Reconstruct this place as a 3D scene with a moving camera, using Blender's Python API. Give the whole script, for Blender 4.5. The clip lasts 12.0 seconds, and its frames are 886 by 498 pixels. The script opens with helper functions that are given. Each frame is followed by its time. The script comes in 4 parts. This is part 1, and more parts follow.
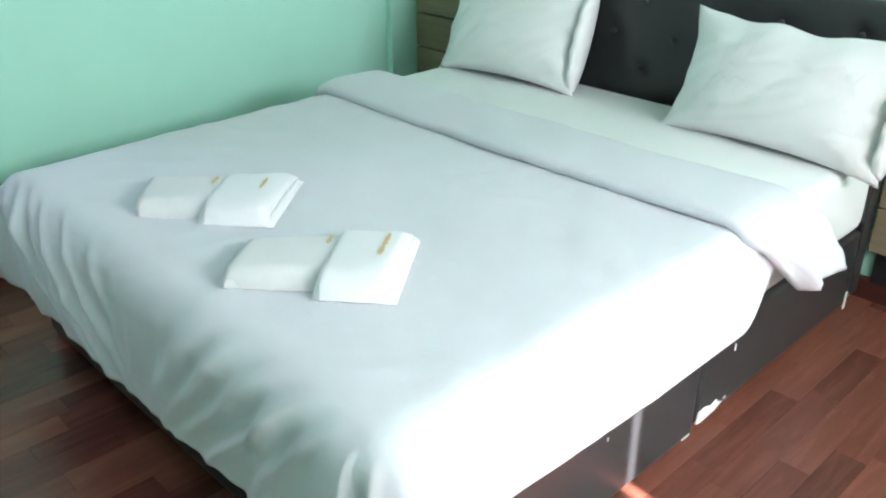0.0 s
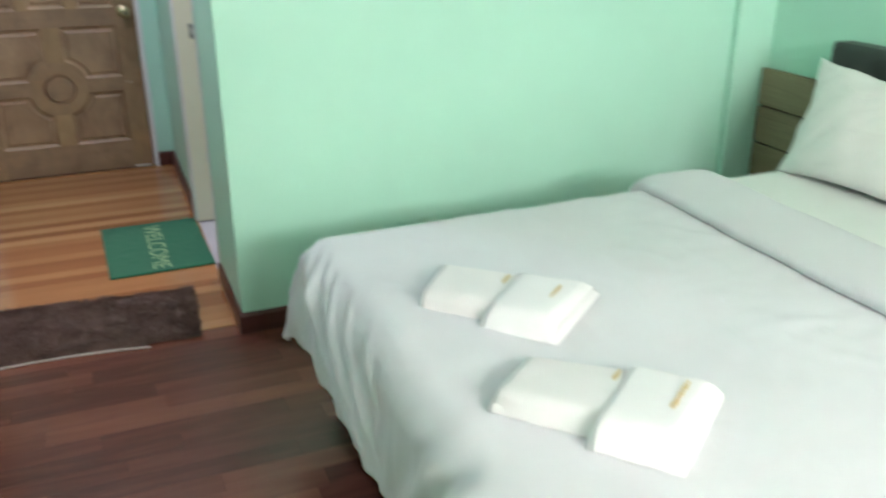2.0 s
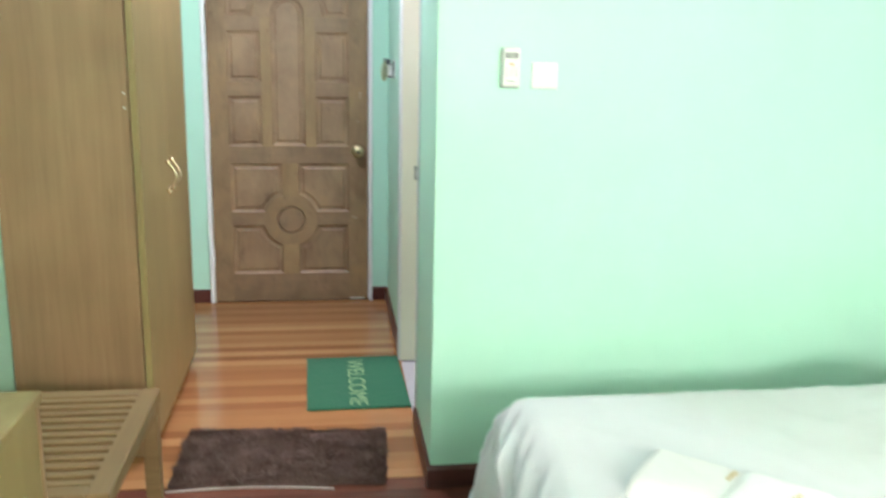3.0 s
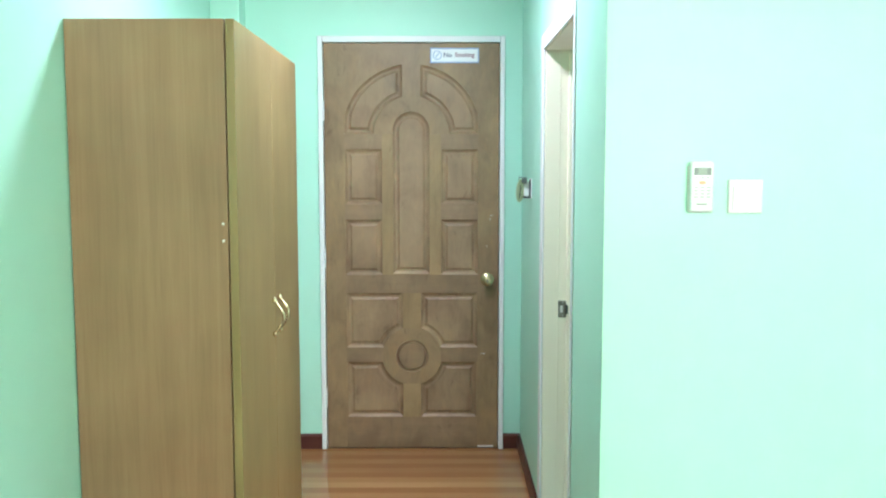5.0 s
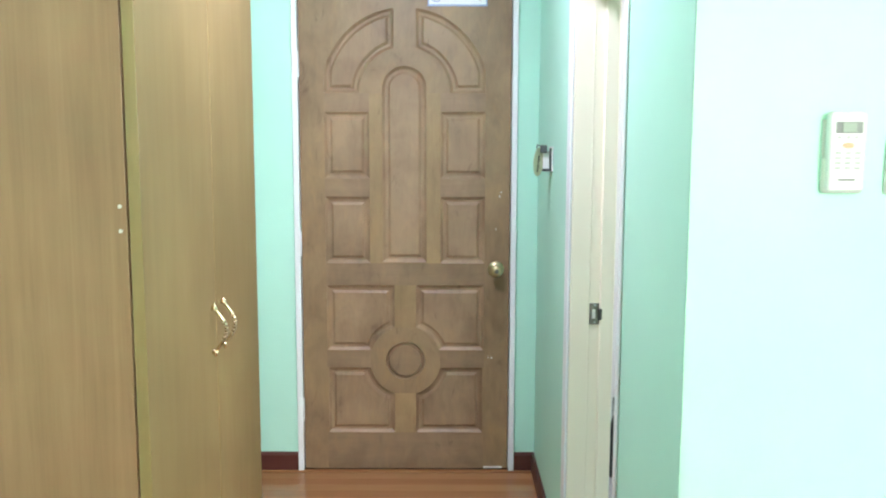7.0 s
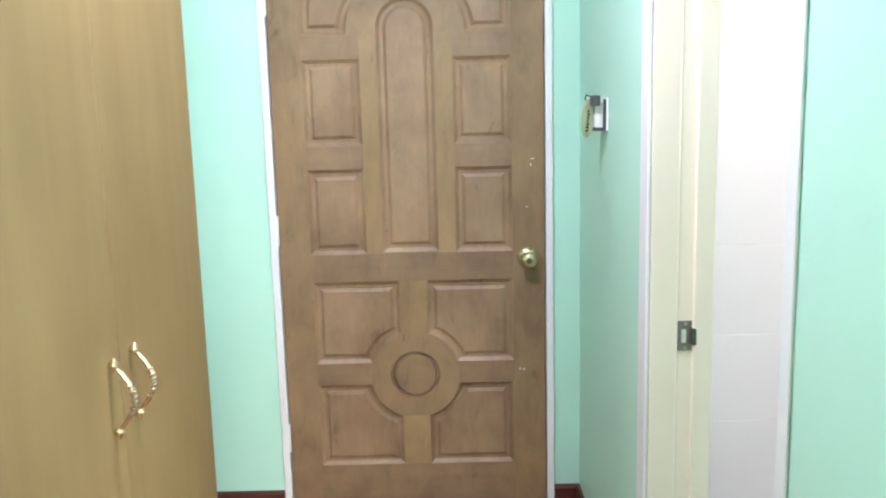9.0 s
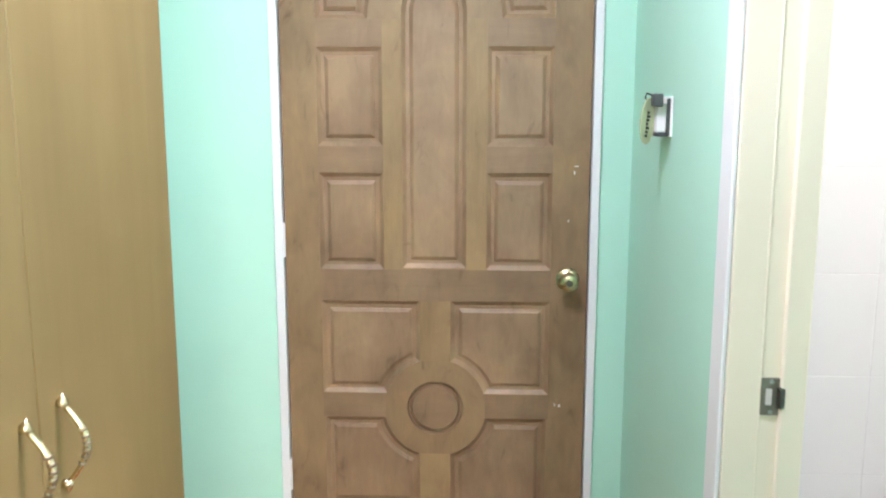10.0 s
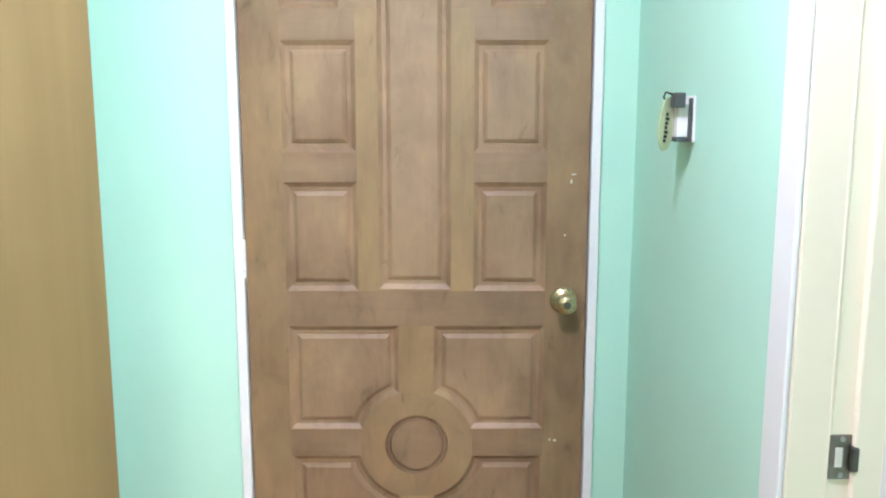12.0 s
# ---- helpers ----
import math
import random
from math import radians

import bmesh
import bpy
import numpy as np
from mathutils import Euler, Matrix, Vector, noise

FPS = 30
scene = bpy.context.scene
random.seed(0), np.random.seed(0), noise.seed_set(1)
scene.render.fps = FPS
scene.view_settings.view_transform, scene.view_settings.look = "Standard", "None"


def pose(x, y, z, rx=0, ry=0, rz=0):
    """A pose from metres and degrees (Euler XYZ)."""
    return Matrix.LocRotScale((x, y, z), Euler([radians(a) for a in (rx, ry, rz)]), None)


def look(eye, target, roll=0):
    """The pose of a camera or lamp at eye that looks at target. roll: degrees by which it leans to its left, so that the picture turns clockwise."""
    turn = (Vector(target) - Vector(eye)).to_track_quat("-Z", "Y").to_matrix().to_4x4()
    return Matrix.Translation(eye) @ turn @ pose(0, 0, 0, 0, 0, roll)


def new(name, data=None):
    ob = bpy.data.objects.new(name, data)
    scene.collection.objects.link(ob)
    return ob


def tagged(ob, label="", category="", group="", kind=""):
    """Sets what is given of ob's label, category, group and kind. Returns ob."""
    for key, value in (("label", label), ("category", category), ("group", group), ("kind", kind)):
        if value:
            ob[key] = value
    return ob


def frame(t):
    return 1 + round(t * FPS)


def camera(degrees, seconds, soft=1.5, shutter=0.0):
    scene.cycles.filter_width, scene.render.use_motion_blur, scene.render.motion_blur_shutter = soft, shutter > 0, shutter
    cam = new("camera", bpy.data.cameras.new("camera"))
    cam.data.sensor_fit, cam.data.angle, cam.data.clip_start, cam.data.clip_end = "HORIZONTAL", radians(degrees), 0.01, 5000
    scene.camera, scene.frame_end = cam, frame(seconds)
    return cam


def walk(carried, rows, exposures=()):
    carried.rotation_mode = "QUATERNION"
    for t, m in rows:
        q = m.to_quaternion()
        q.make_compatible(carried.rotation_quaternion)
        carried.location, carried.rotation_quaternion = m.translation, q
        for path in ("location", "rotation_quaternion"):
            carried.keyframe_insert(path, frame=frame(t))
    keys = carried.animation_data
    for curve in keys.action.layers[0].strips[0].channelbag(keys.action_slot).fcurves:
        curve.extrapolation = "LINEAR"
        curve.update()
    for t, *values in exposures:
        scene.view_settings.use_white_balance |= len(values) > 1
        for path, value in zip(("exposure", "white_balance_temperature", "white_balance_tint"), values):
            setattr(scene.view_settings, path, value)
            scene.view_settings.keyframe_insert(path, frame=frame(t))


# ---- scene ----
cam = camera(54.1, 12.0, 2.0, 0.5)
PATH = [
    (0, (-0.018, -0.672, 1.43), (1.228, 0.618, 0.543), -0.1),
    (0.5, (-0.021, -0.658, 1.428), (1.213, 0.643, 0.542), 0.0),
    (1, (-0.018, -0.633, 1.425), (1.134, 0.75, 0.555), -0.3),
    (1.5, (0.029, -0.584, 1.428), (1.03, 0.944, 0.614), 0.0),
    (2, (0.138, -0.476, 1.457), (0.842, 1.236, 0.7), -0.2),
    (2.5, (0.208, -0.425, 1.447), (0.666, 1.43, 0.855), 0.3),
    (3, (0.189, -0.296, 1.426), (0.459, 1.637, 0.987), 1.1),
    (3.5, (0.136, -0.161, 1.433), (0.259, 1.806, 1.094), 0.2),
    (3.7, (0.126, -0.108, 1.439), (0.204, 1.863, 1.107), -0.0),
    (5.3, (0.142, 0.41, 1.429), (0.146, 2.403, 1.26), -0.1),
    (5.5, (0.125, 0.483, 1.431), (0.131, 2.474, 1.234), -0.3),
    (6, (0.135, 0.671, 1.416), (0.148, 2.659, 1.191), -0.5),
    (6.5, (0.176, 0.875, 1.42), (0.17, 2.862, 1.185), 0.1),
    (6.7, (0.156, 0.942, 1.412), (0.164, 2.928, 1.176), 0.2),
    (8.5, (0.163, 1.645, 1.385), (0.077, 3.618, 1.068), -0.7),
    (9, (0.126, 1.844, 1.392), (0.11, 3.816, 1.055), -1.5),
    (9.5, (0.131, 2.043, 1.383), (0.074, 4.013, 1.041), -0.6),
    (10, (0.128, 2.199, 1.377), (0.044, 4.169, 1.044), 0.0),
    (10.5, (0.078, 2.336, 1.377), (0.104, 4.315, 1.09), -1.2),
    (11, (0.062, 2.419, 1.377), (0.083, 4.394, 1.058), -1.0),
    (11.5, (0.065, 2.469, 1.377), (0.063, 4.442, 1.044), -0.4),
    (12, (0.061, 2.472, 1.374), (0.069, 4.445, 1.045), -0.0),
]

# exposure of the clip's own camera
STOPS = [(0.0, 3.52, 5650, 14), (1.0, 3.48, 5600, 13), (1.5, 3.44, 5900, 14), (2.0, 3.76, 6360, 18), (3.0, 4.27, 6580, 14), (3.7, 4.40, 6200, -4),
         (5.5, 4.38, 6180, 5), (6.5, 4.51, 6360, 10), (8.4, 4.61, 6250, 18), (9.2, 4.69, 6500, 18), (10.8, 4.70, 6580, 16), (12.0, 4.82, 6400, 18)]
walk(cam, [(t, look(eye, aim, roll)) for t, eye, aim, roll in PATH], STOPS)

# ---- world and light ----
SUN_EL, SUN_AZ = 33.6, 4.0
world = bpy.data.worlds.new("world")
scene.world = world
world.use_nodes = True
sky = world.node_tree.nodes.new("ShaderNodeTexSky")
sky.sky_type = "NISHITA"
sky.sun_disc = False
sky.sun_elevation = radians(SUN_EL)
sky.sun_rotation = radians(180 - SUN_AZ)
bg = world.node_tree.nodes["Background"]
world.node_tree.links.new(sky.outputs[0], bg.inputs[0])
bg.inputs[1].default_value = 0.05


def lamp(name, kind, power, colour, m, size=None, size_y=None, angle=None):
    data = bpy.data.lights.new(name, kind)
    data.energy, data.color = power, colour
    if kind == "AREA":
        data.shape, data.size, data.size_y = "RECTANGLE", size, size_y
    if kind == "SUN":
        data.angle = radians(angle)
    ob = new(name, data)
    ob.matrix_world = m
    return ob


sun_way = Vector((math.sin(radians(SUN_AZ)) * math.cos(radians(SUN_EL)), math.cos(radians(SUN_AZ)) * math.cos(radians(SUN_EL)), -math.sin(radians(SUN_EL))))
lamp("sun", "SUN", 5.0, (1.0, 0.93, 0.82), look((0, 0, 0), sun_way), angle=0.5)
WIN_X0, WIN_X1, WIN_Z0, WIN_Z1, BACK = 0.36, 2.52, 0.75, 2.2, -2.60
lamp("window_daylight", "AREA", 8.0, (1.0, 0.99, 0.88), look((1.46, BACK + 0.16, 1.93), (1.46, 3, 2.95)), 2.0, 0.52)
lamp("corridor_lamp_light", "AREA", 1.45, (0.97, 0.918, 1.16), look((-0.08, 3.22, 2.475), (-0.08, 3.221, 0)), 0.22, 0.22)
lamp("bathroom_lamp_light", "AREA", 1.12, (1.0, 0.87, 0.90), look((1.35, 3.6, 2.35), (1.35, 3.601, 0)), 0.3, 0.3)

# ---- materials ----


def nodes_of(name, rough=0.5, metal=0.0, spec=0.5):
    m = bpy.data.materials.new(name)
    m.use_nodes = True
    nt = m.node_tree
    b = nt.nodes["Principled BSDF"]
    b.inputs["Roughness"].default_value = rough
    b.inputs["Metallic"].default_value = metal
    b.inputs["Specular IOR Level"].default_value = spec
    return m, nt, b


def coords(nt, scale, spread=0.0):
    """Object coordinates, scaled; with spread each object starts elsewhere in the pattern."""
    tc = nt.nodes.new("ShaderNodeTexCoord")
    mp = nt.nodes.new("ShaderNodeMapping")
    mp.inputs["Scale"].default_value = scale
    src = tc.outputs["Object"]
    if spread:
        oi = nt.nodes.new("ShaderNodeObjectInfo")
        mul = nt.nodes.new("ShaderNodeMath")
        mul.operation = "MULTIPLY"
        mul.inputs[1].default_value = spread
        nt.links.new(oi.outputs["Random"], mul.inputs[0])
        add = nt.nodes.new("ShaderNodeVectorMath")
        nt.links.new(src, add.inputs[0])
        nt.links.new(mul.outputs[0], add.inputs[1])
        src = add.outputs[0]
    nt.links.new(src, mp.inputs["Vector"])
    return mp.outputs[0]


def noise_of(nt, vec, scale, detail=4.0, rough=0.55, distort=0.0):
    n = nt.nodes.new("ShaderNodeTexNoise")
    n.inputs["Scale"].default_value = scale
    n.inputs["Detail"].default_value = detail
    n.inputs["Roughness"].default_value = rough
    n.inputs["Distortion"].default_value = distort
    nt.links.new(vec, n.inputs["Vector"])
    return n.outputs["Fac"]


def ramp(nt, fac, stops):
    r = nt.nodes.new("ShaderNodeValToRGB")
    e = r.color_ramp.elements
    while len(e) < len(stops):
        e.new(0.5)
    for el, (p, c) in zip(e, stops):
        el.position, el.color = p, (*c, 1)
    nt.links.new(fac, r.inputs[0])
    return r.outputs[0]


def mix(nt, fac, a, b, mode="MIX"):
    m = nt.nodes.new("ShaderNodeMix")
    m.data_type, m.blend_type = "RGBA", mode
    for sock, v in ((m.inputs[0], fac), (m.inputs[6], a), (m.inputs[7], b)):
        if isinstance(v, (int, float)):
            sock.default_value = v
        elif isinstance(v, tuple):
            sock.default_value = (*v, 1)
        else:
            nt.links.new(v, sock)
    return m.outputs[2]


def bump(nt, b, height, strength, dist=0.002):
    n = nt.nodes.new("ShaderNodeBump")
    n.inputs["Strength"].default_value = strength
    n.inputs["Distance"].default_value = dist
    nt.links.new(height, n.inputs["Height"])
    nt.links.new(n.outputs[0], b.inputs["Normal"])


def rough_from(nt, b, fac, lo, hi):
    r = nt.nodes.new("ShaderNodeMapRange")
    r.inputs["To Min"].default_value, r.inputs["To Max"].default_value = lo, hi
    nt.links.new(fac, r.inputs["Value"])
    nt.links.new(r.outputs[0], b.inputs["Roughness"])


def paint(name, colour, rough=0.5, vary=0.06, grain=60, strength=0.12, spec=0.4):
    """Painted or moulded surface: slight large blotches and a fine roller grain."""
    m, nt, b = nodes_of(name, rough, 0, spec)
    v = coords(nt, (1, 1, 1))
    big = noise_of(nt, v, 1.7, 3)
    fine = noise_of(nt, v, grain, 3)
    dark = tuple(c * (1 - vary) for c in colour)
    light = tuple(min(1, c * (1 + vary)) for c in colour)
    nt.links.new(ramp(nt, big, [(0.3, dark), (0.7, light)]), b.inputs["Base Color"])
    rough_from(nt, b, fine, rough - 0.06, rough + 0.06)
    bump(nt, b, fine, strength, 0.001)
    return m


def wood(name, dark, mid, light, scale, rough=0.4, spread=0.0, grain=1.0, spec=0.45, tone=None, blotch=0.35, relief=0.12, smudge=0.0):
    """Wood with the grain along the axis whose scale is small. tone: 'object' or 'island' varies whole boards."""
    m, nt, b = nodes_of(name, rough, 0, spec)
    v = coords(nt, scale, spread)
    streak = noise_of(nt, v, 3.0, 6, 0.62, 0.6)
    fine = noise_of(nt, v, 22.0, 3, 0.6)
    big = noise_of(nt, coords(nt, (1, 1, 1), spread), 2.6, 2)
    col = ramp(nt, streak, [(0.28, dark), (0.5, mid), (0.72, light)])
    col = mix(nt, 0.22 * grain, col, ramp(nt, fine, [(0.35, dark), (0.6, light)]))
    col = mix(nt, blotch, col, ramp(nt, big, [(0.35, tuple(c * 0.74 for c in mid)), (0.65, light)]))
    if tone:
        if tone == "object":
            src = nt.nodes.new("ShaderNodeObjectInfo").outputs["Random"]
        else:
            src = nt.nodes.new("ShaderNodeNewGeometry").outputs["Random Per Island"]
        col = mix(nt, 0.62 if grain > 0.3 else 0.48, col, ramp(nt, src, [(0.0, dark), (0.45, mid), (0.8, light), (1.0, tuple(min(1, c * 1.25) for c in light))]))
    if smudge:
        # dark handling marks and knots, and paler rubbed places
        spot = noise_of(nt, coords(nt, (7, 7, 2.6), spread), 2.2, 5, 0.6, 1.5)
        wear = noise_of(nt, coords(nt, (1, 1, 0.8), spread), 6.5, 3, 0.6, 0.5)
        col = mix(nt, smudge, col, ramp(nt, spot, [(0.26, (0.66, 0.61, 0.58)), (0.38, (0.96, 0.96, 0.96)), (0.56, (1.02, 1.02, 1.02)), (0.72, (1.14, 1.1, 1.02))]), "MULTIPLY")
        col = mix(nt, smudge, col, ramp(nt, wear, [(0.32, (0.86, 0.81, 0.78)), (0.52, (1.04, 1.03, 1.02)), (0.7, (1.2, 1.16, 1.06))]), "MULTIPLY")
    nt.links.new(col, b.inputs["Base Color"])
    even = 0.3 if grain < 0.3 else 1.0
    rough_from(nt, b, fine, rough - 0.05 * even, rough + 0.07 * even)
    bump(nt, b, fine, relief * grain, 0.001)
    return m


def cloth(name, colour, weave=900, crease=0.32, rough=0.9, wrinkle=0.0):
    """Woven cloth; wrinkle adds patches of crisp narrow creases."""
    m, nt, b = nodes_of(name, rough, 0, 0.15)
    v = coords(nt, (1, 1, 1), 3.0)
    big = noise_of(nt, v, 3.0, 4, 0.6, 0.8)
    mid = noise_of(nt, coords(nt, (1, 1.6, 1), 5.0), 14, 4, 0.6, 1.2)
    fine = noise_of(nt, v, weave, 2)
    nt.links.new(ramp(nt, big, [(0.3, tuple(c * 0.965 for c in colour)), (0.7, colour)]), b.inputs["Base Color"])
    add = nt.nodes.new("ShaderNodeMath")
    add.operation = "MULTIPLY_ADD"
    add.inputs[1].default_value = 0.12
    nt.links.new(fine, add.inputs[0])
    nt.links.new(mid, add.inputs[2])
    height = add.outputs[0]
    if wrinkle:
        line = noise_of(nt, coords(nt, (1.0, 1.9, 1.0), 2.0), 7.0, 2, 0.5, 1.6)
        patch = noise_of(nt, coords(nt, (1, 1, 1), 7.0), 2.4, 2)
        tri = ramp(nt, line, [(0.42, (0, 0, 0)), (0.5, (1, 1, 1)), (0.58, (0, 0, 0))])
        where = ramp(nt, patch, [(0.45, (0.04, 0.04, 0.04)), (0.66, (1, 1, 1))])
        ridge = mix(nt, 1.0, tri, where, "MULTIPLY")
        more = nt.nodes.new("ShaderNodeMath")
        more.operation = "MULTIPLY_ADD"
        more.inputs[1].default_value = wrinkle
        nt.links.new(ridge, more.inputs[0])
        nt.links.new(height, more.inputs[2])
        height = more.outputs[0]
    bump(nt, b, height, crease, 0.006)
    b.inputs["Sheen Weight"].default_value = 0.15
    return m


def metal(name, colour, rough=0.25):
    m, nt, b = nodes_of(name, rough, 1.0)
    f = noise_of(nt, coords(nt, (1, 1, 1)), 120, 3)
    nt.links.new(ramp(nt, f, [(0.3, tuple(c * 0.8 for c in colour)), (0.7, colour)]), b.inputs["Base Color"])
    rough_from(nt, b, f, rough - 0.07, rough + 0.1)
    return m


def shag_pile(name, dark, light):
    """Tufted pile: every tuft takes its own tone."""
    m, nt, b = nodes_of(name, 0.95, 0, 0.1)
    tuft = nt.nodes.new("ShaderNodeNewGeometry").outputs["Random Per Island"]
    big = noise_of(nt, coords(nt, (1, 1, 1)), 9.0, 3, 0.6)
    col = mix(nt, 0.5, ramp(nt, tuft, [(0.0, dark), (1.0, light)]), ramp(nt, big, [(0.35, dark), (0.65, light)]))
    nt.links.new(col, b.inputs["Base Color"])
    b.inputs["Sheen Weight"].default_value = 0.1
    return m


MINT = paint("mint_wall_paint", (0.485, 0.81, 0.678), 0.42, 0.03, 45, 0.10, 0.35)
CEIL = paint("ceiling_paint", (0.84, 0.85, 0.84), 0.7)
WHITE_GLOSS = paint("white_gloss_paint", (0.80, 0.82, 0.84), 0.35, 0.04, 30, 0.15)
CREAM = paint("cream_jamb_paint", (0.89, 0.83, 0.68), 0.4, 0.05, 30, 0.2)
PLASTIC = paint("white_plastic", (0.80, 0.81, 0.80), 0.35, 0.02, 200, 0.02)
PLASTIC_WARM = paint("warm_white_plastic", (0.76, 0.75, 0.69), 0.4, 0.02, 200, 0.02)
DARK_HOLDER = paint("dark_grey_holder", (0.07, 0.08, 0.08), 0.4, 0.05, 200, 0.02)
GREY_PLASTIC = paint("grey_plastic", (0.22, 0.23, 0.23), 0.4, 0.05, 200, 0.02)
BUTTON = paint("grey_button", (0.50, 0.51, 0.50), 0.5, 0.03)
LCD = paint("lcd_glass", (0.33, 0.37, 0.33), 0.2, 0.05, 200, 0.0)
ORANGE = paint("orange_button", (0.75, 0.42, 0.28), 0.5, 0.03)
BLACK = paint("black_plastic", (0.02, 0.021, 0.022), 0.4, 0.2, 90, 0.05)
TILE = paint("white_wall_tile", (0.87, 0.82, 0.825), 0.18, 0.02, 20, 0.03, 0.5)
GROUT = paint("tile_grout", (0.87, 0.82, 0.825), 0.4)
GREY_TILE = paint("grey_floor_tile", (0.42, 0.42, 0.45), 0.3, 0.1)
DOOR_WOOD = wood("door_wood", (0.202, 0.131, 0.076), (0.278, 0.183, 0.107), (0.343, 0.232, 0.141), (4, 4, 0.9), 0.42, 2.0, 0.8, 0.45, None, 0.5, 0.06, 1.0)
RAIL_WOOD = wood("door_stile_wood", (0.177, 0.115, 0.062), (0.252, 0.165, 0.090), (0.305, 0.207, 0.115), (3.6, 3.6, 0.7), 0.42, 2.0, 0.7, 0.45, None, 0.5, 0.06, 1.0)
CROSS_WOOD = wood("door_rail_wood", (0.172, 0.108, 0.062), (0.237, 0.154, 0.089), (0.296, 0.198, 0.119), (0.7, 3.6, 5.5), 0.42, 5.0, 0.8, 0.45, None, 0.55, 0.06, 0.9)
POST_WOOD = wood("door_mullion_wood", (0.209, 0.138, 0.067), (0.293, 0.194, 0.097), (0.349, 0.238, 0.123), (4.5, 4.5, 0.6), 0.42, 3.0, 0.7, 0.45, None, 0.4, 0.06, 0.7)
OAK = wood("oak_laminate", (0.230, 0.130, 0.068), (0.314, 0.184, 0.098), (0.383, 0.233, 0.130), (9, 9, 0.35), 0.33, 0.0, 0.6)
OAK_DOOR = wood("oak_laminate_door", (0.252, 0.176, 0.072), (0.292, 0.208, 0.088), (0.34, 0.247, 0.11), (9, 4, 0.4), 0.34, 0.0, 0.4)
PINE = wood("pale_slat_wood", (0.164, 0.099, 0.042), (0.222, 0.137, 0.061), (0.281, 0.181, 0.084), (0.9, 14, 14), 0.45, 4.0)
PINE_Y = wood("pale_rail_wood", (0.164, 0.099, 0.042), (0.222, 0.137, 0.061), (0.281, 0.181, 0.084), (14, 0.9, 14), 0.45, 4.0)
PANEL_WOOD = wood("panel_board_wood", (0.165, 0.115, 0.072), (0.26, 0.195, 0.117), (0.35, 0.265, 0.16), (12, 0.8, 12), 0.5, 3.0)
SKIRT = wood("red_brown_skirting", (0.045, 0.012, 0.010), (0.075, 0.02, 0.016), (0.11, 0.033, 0.024), (0.9, 0.9, 10), 0.35)
FLOOR_D, FLOOR_M, FLOOR_L = (0.062, 0.019, 0.015), (0.122, 0.038, 0.027), (0.215, 0.076, 0.047)
LAMINATE = wood("dark_laminate_strip", FLOOR_D, FLOOR_M, FLOOR_L, (0.9, 8, 8), 0.26, 6.0, 0.2, 0.5, "object", 0.15, 0.05)
LAMINATE_REST = wood("dark_laminate_floor", FLOOR_D, FLOOR_M, FLOOR_L, (0.9, 8, 8), 0.26, 0.0, 0.2, 0.5, "island", 0.15, 0.05)
CORRIDOR_PALE = wood("pale_orange_strip", (0.32, 0.14, 0.056), (0.43, 0.20, 0.083), (0.53, 0.27, 0.12), (0.7, 14, 14), 0.13, 6.0, 0.6, 0.5, "object", 0.3, 0.012)
CORRIDOR_DEEP = wood("deep_orange_strip", (0.25, 0.10, 0.038), (0.34, 0.147, 0.058), (0.42, 0.195, 0.082), (0.7, 14, 14), 0.13, 6.0, 0.6, 0.5, "object", 0.3, 0.012)
UNDERLAY = paint("floor_underlay", (0.035, 0.02, 0.015), 0.8)
LINEN = cloth("white_bed_linen", (0.678, 0.667, 0.715), 900, 0.20, 0.9, 0.28)
SHEET = cloth("white_sheet", (0.80, 0.81, 0.80), 900, 0.15)
PILLOW = cloth("white_pillowcase", (0.83, 0.81, 0.81), 900, 0.26, 0.9, 0.7)
TERRY = cloth("white_terry", (0.84, 0.81, 0.845), 420, 0.3)
TERRY_OLD = cloth("off_white_terry", (0.78, 0.745, 0.765), 420, 0.3)
GOLD_THREAD = cloth("gold_thread", (0.62, 0.45, 0.20), 600, 0.3, 0.6)
LEATHER = paint("dark_leatherette", (0.030, 0.029, 0.030), 0.34, 0.12, 260, 0.2, 0.5)
TORN = paint("torn_white_backing", (0.72, 0.70, 0.66), 0.8, 0.1)
BRASS = metal("brass", (0.62, 0.54, 0.33), 0.28)
PALE_GOLD = metal("pale_gold", (0.86, 0.76, 0.52), 0.22)
PATTERN = metal("handle_pattern", (0.35, 0.30, 0.22), 0.35)
STEEL = metal("steel", (0.55, 0.55, 0.54), 0.35)
CHROME = metal("chrome", (0.8, 0.8, 0.8), 0.1)
WORN_STEEL = metal("worn_steel", (0.33, 0.30, 0.26), 0.5)
DARK_STEEL = metal("dark_steel", (0.16, 0.16, 0.15), 0.4)
MAT_GREEN = cloth("green_mat_pile", (0.018, 0.135, 0.072), 300, 0.6)
MAT_TEXT = cloth("mat_letter_pile", (0.26, 0.42, 0.22), 300, 0.5)
SHAG = shag_pile("brown_shag", (0.078, 0.046, 0.039), (0.18, 0.113, 0.094))
BACKING = cloth("pale_rug_backing", (0.42, 0.35, 0.33), 200, 0.3)
SIGN_WHITE = paint("sign_white", (0.80, 0.81, 0.85), 0.3, 0.01, 100, 0.0)
SIGN_BLUE = paint("sign_blue", (0.30, 0.38, 0.62), 0.4, 0.02)
SIGN_RED = paint("sign_red", (0.24, 0.08, 0.16), 0.4, 0.02)
SIGN_INK = paint("sign_ink", (0.08, 0.08, 0.20), 0.4, 0.02)
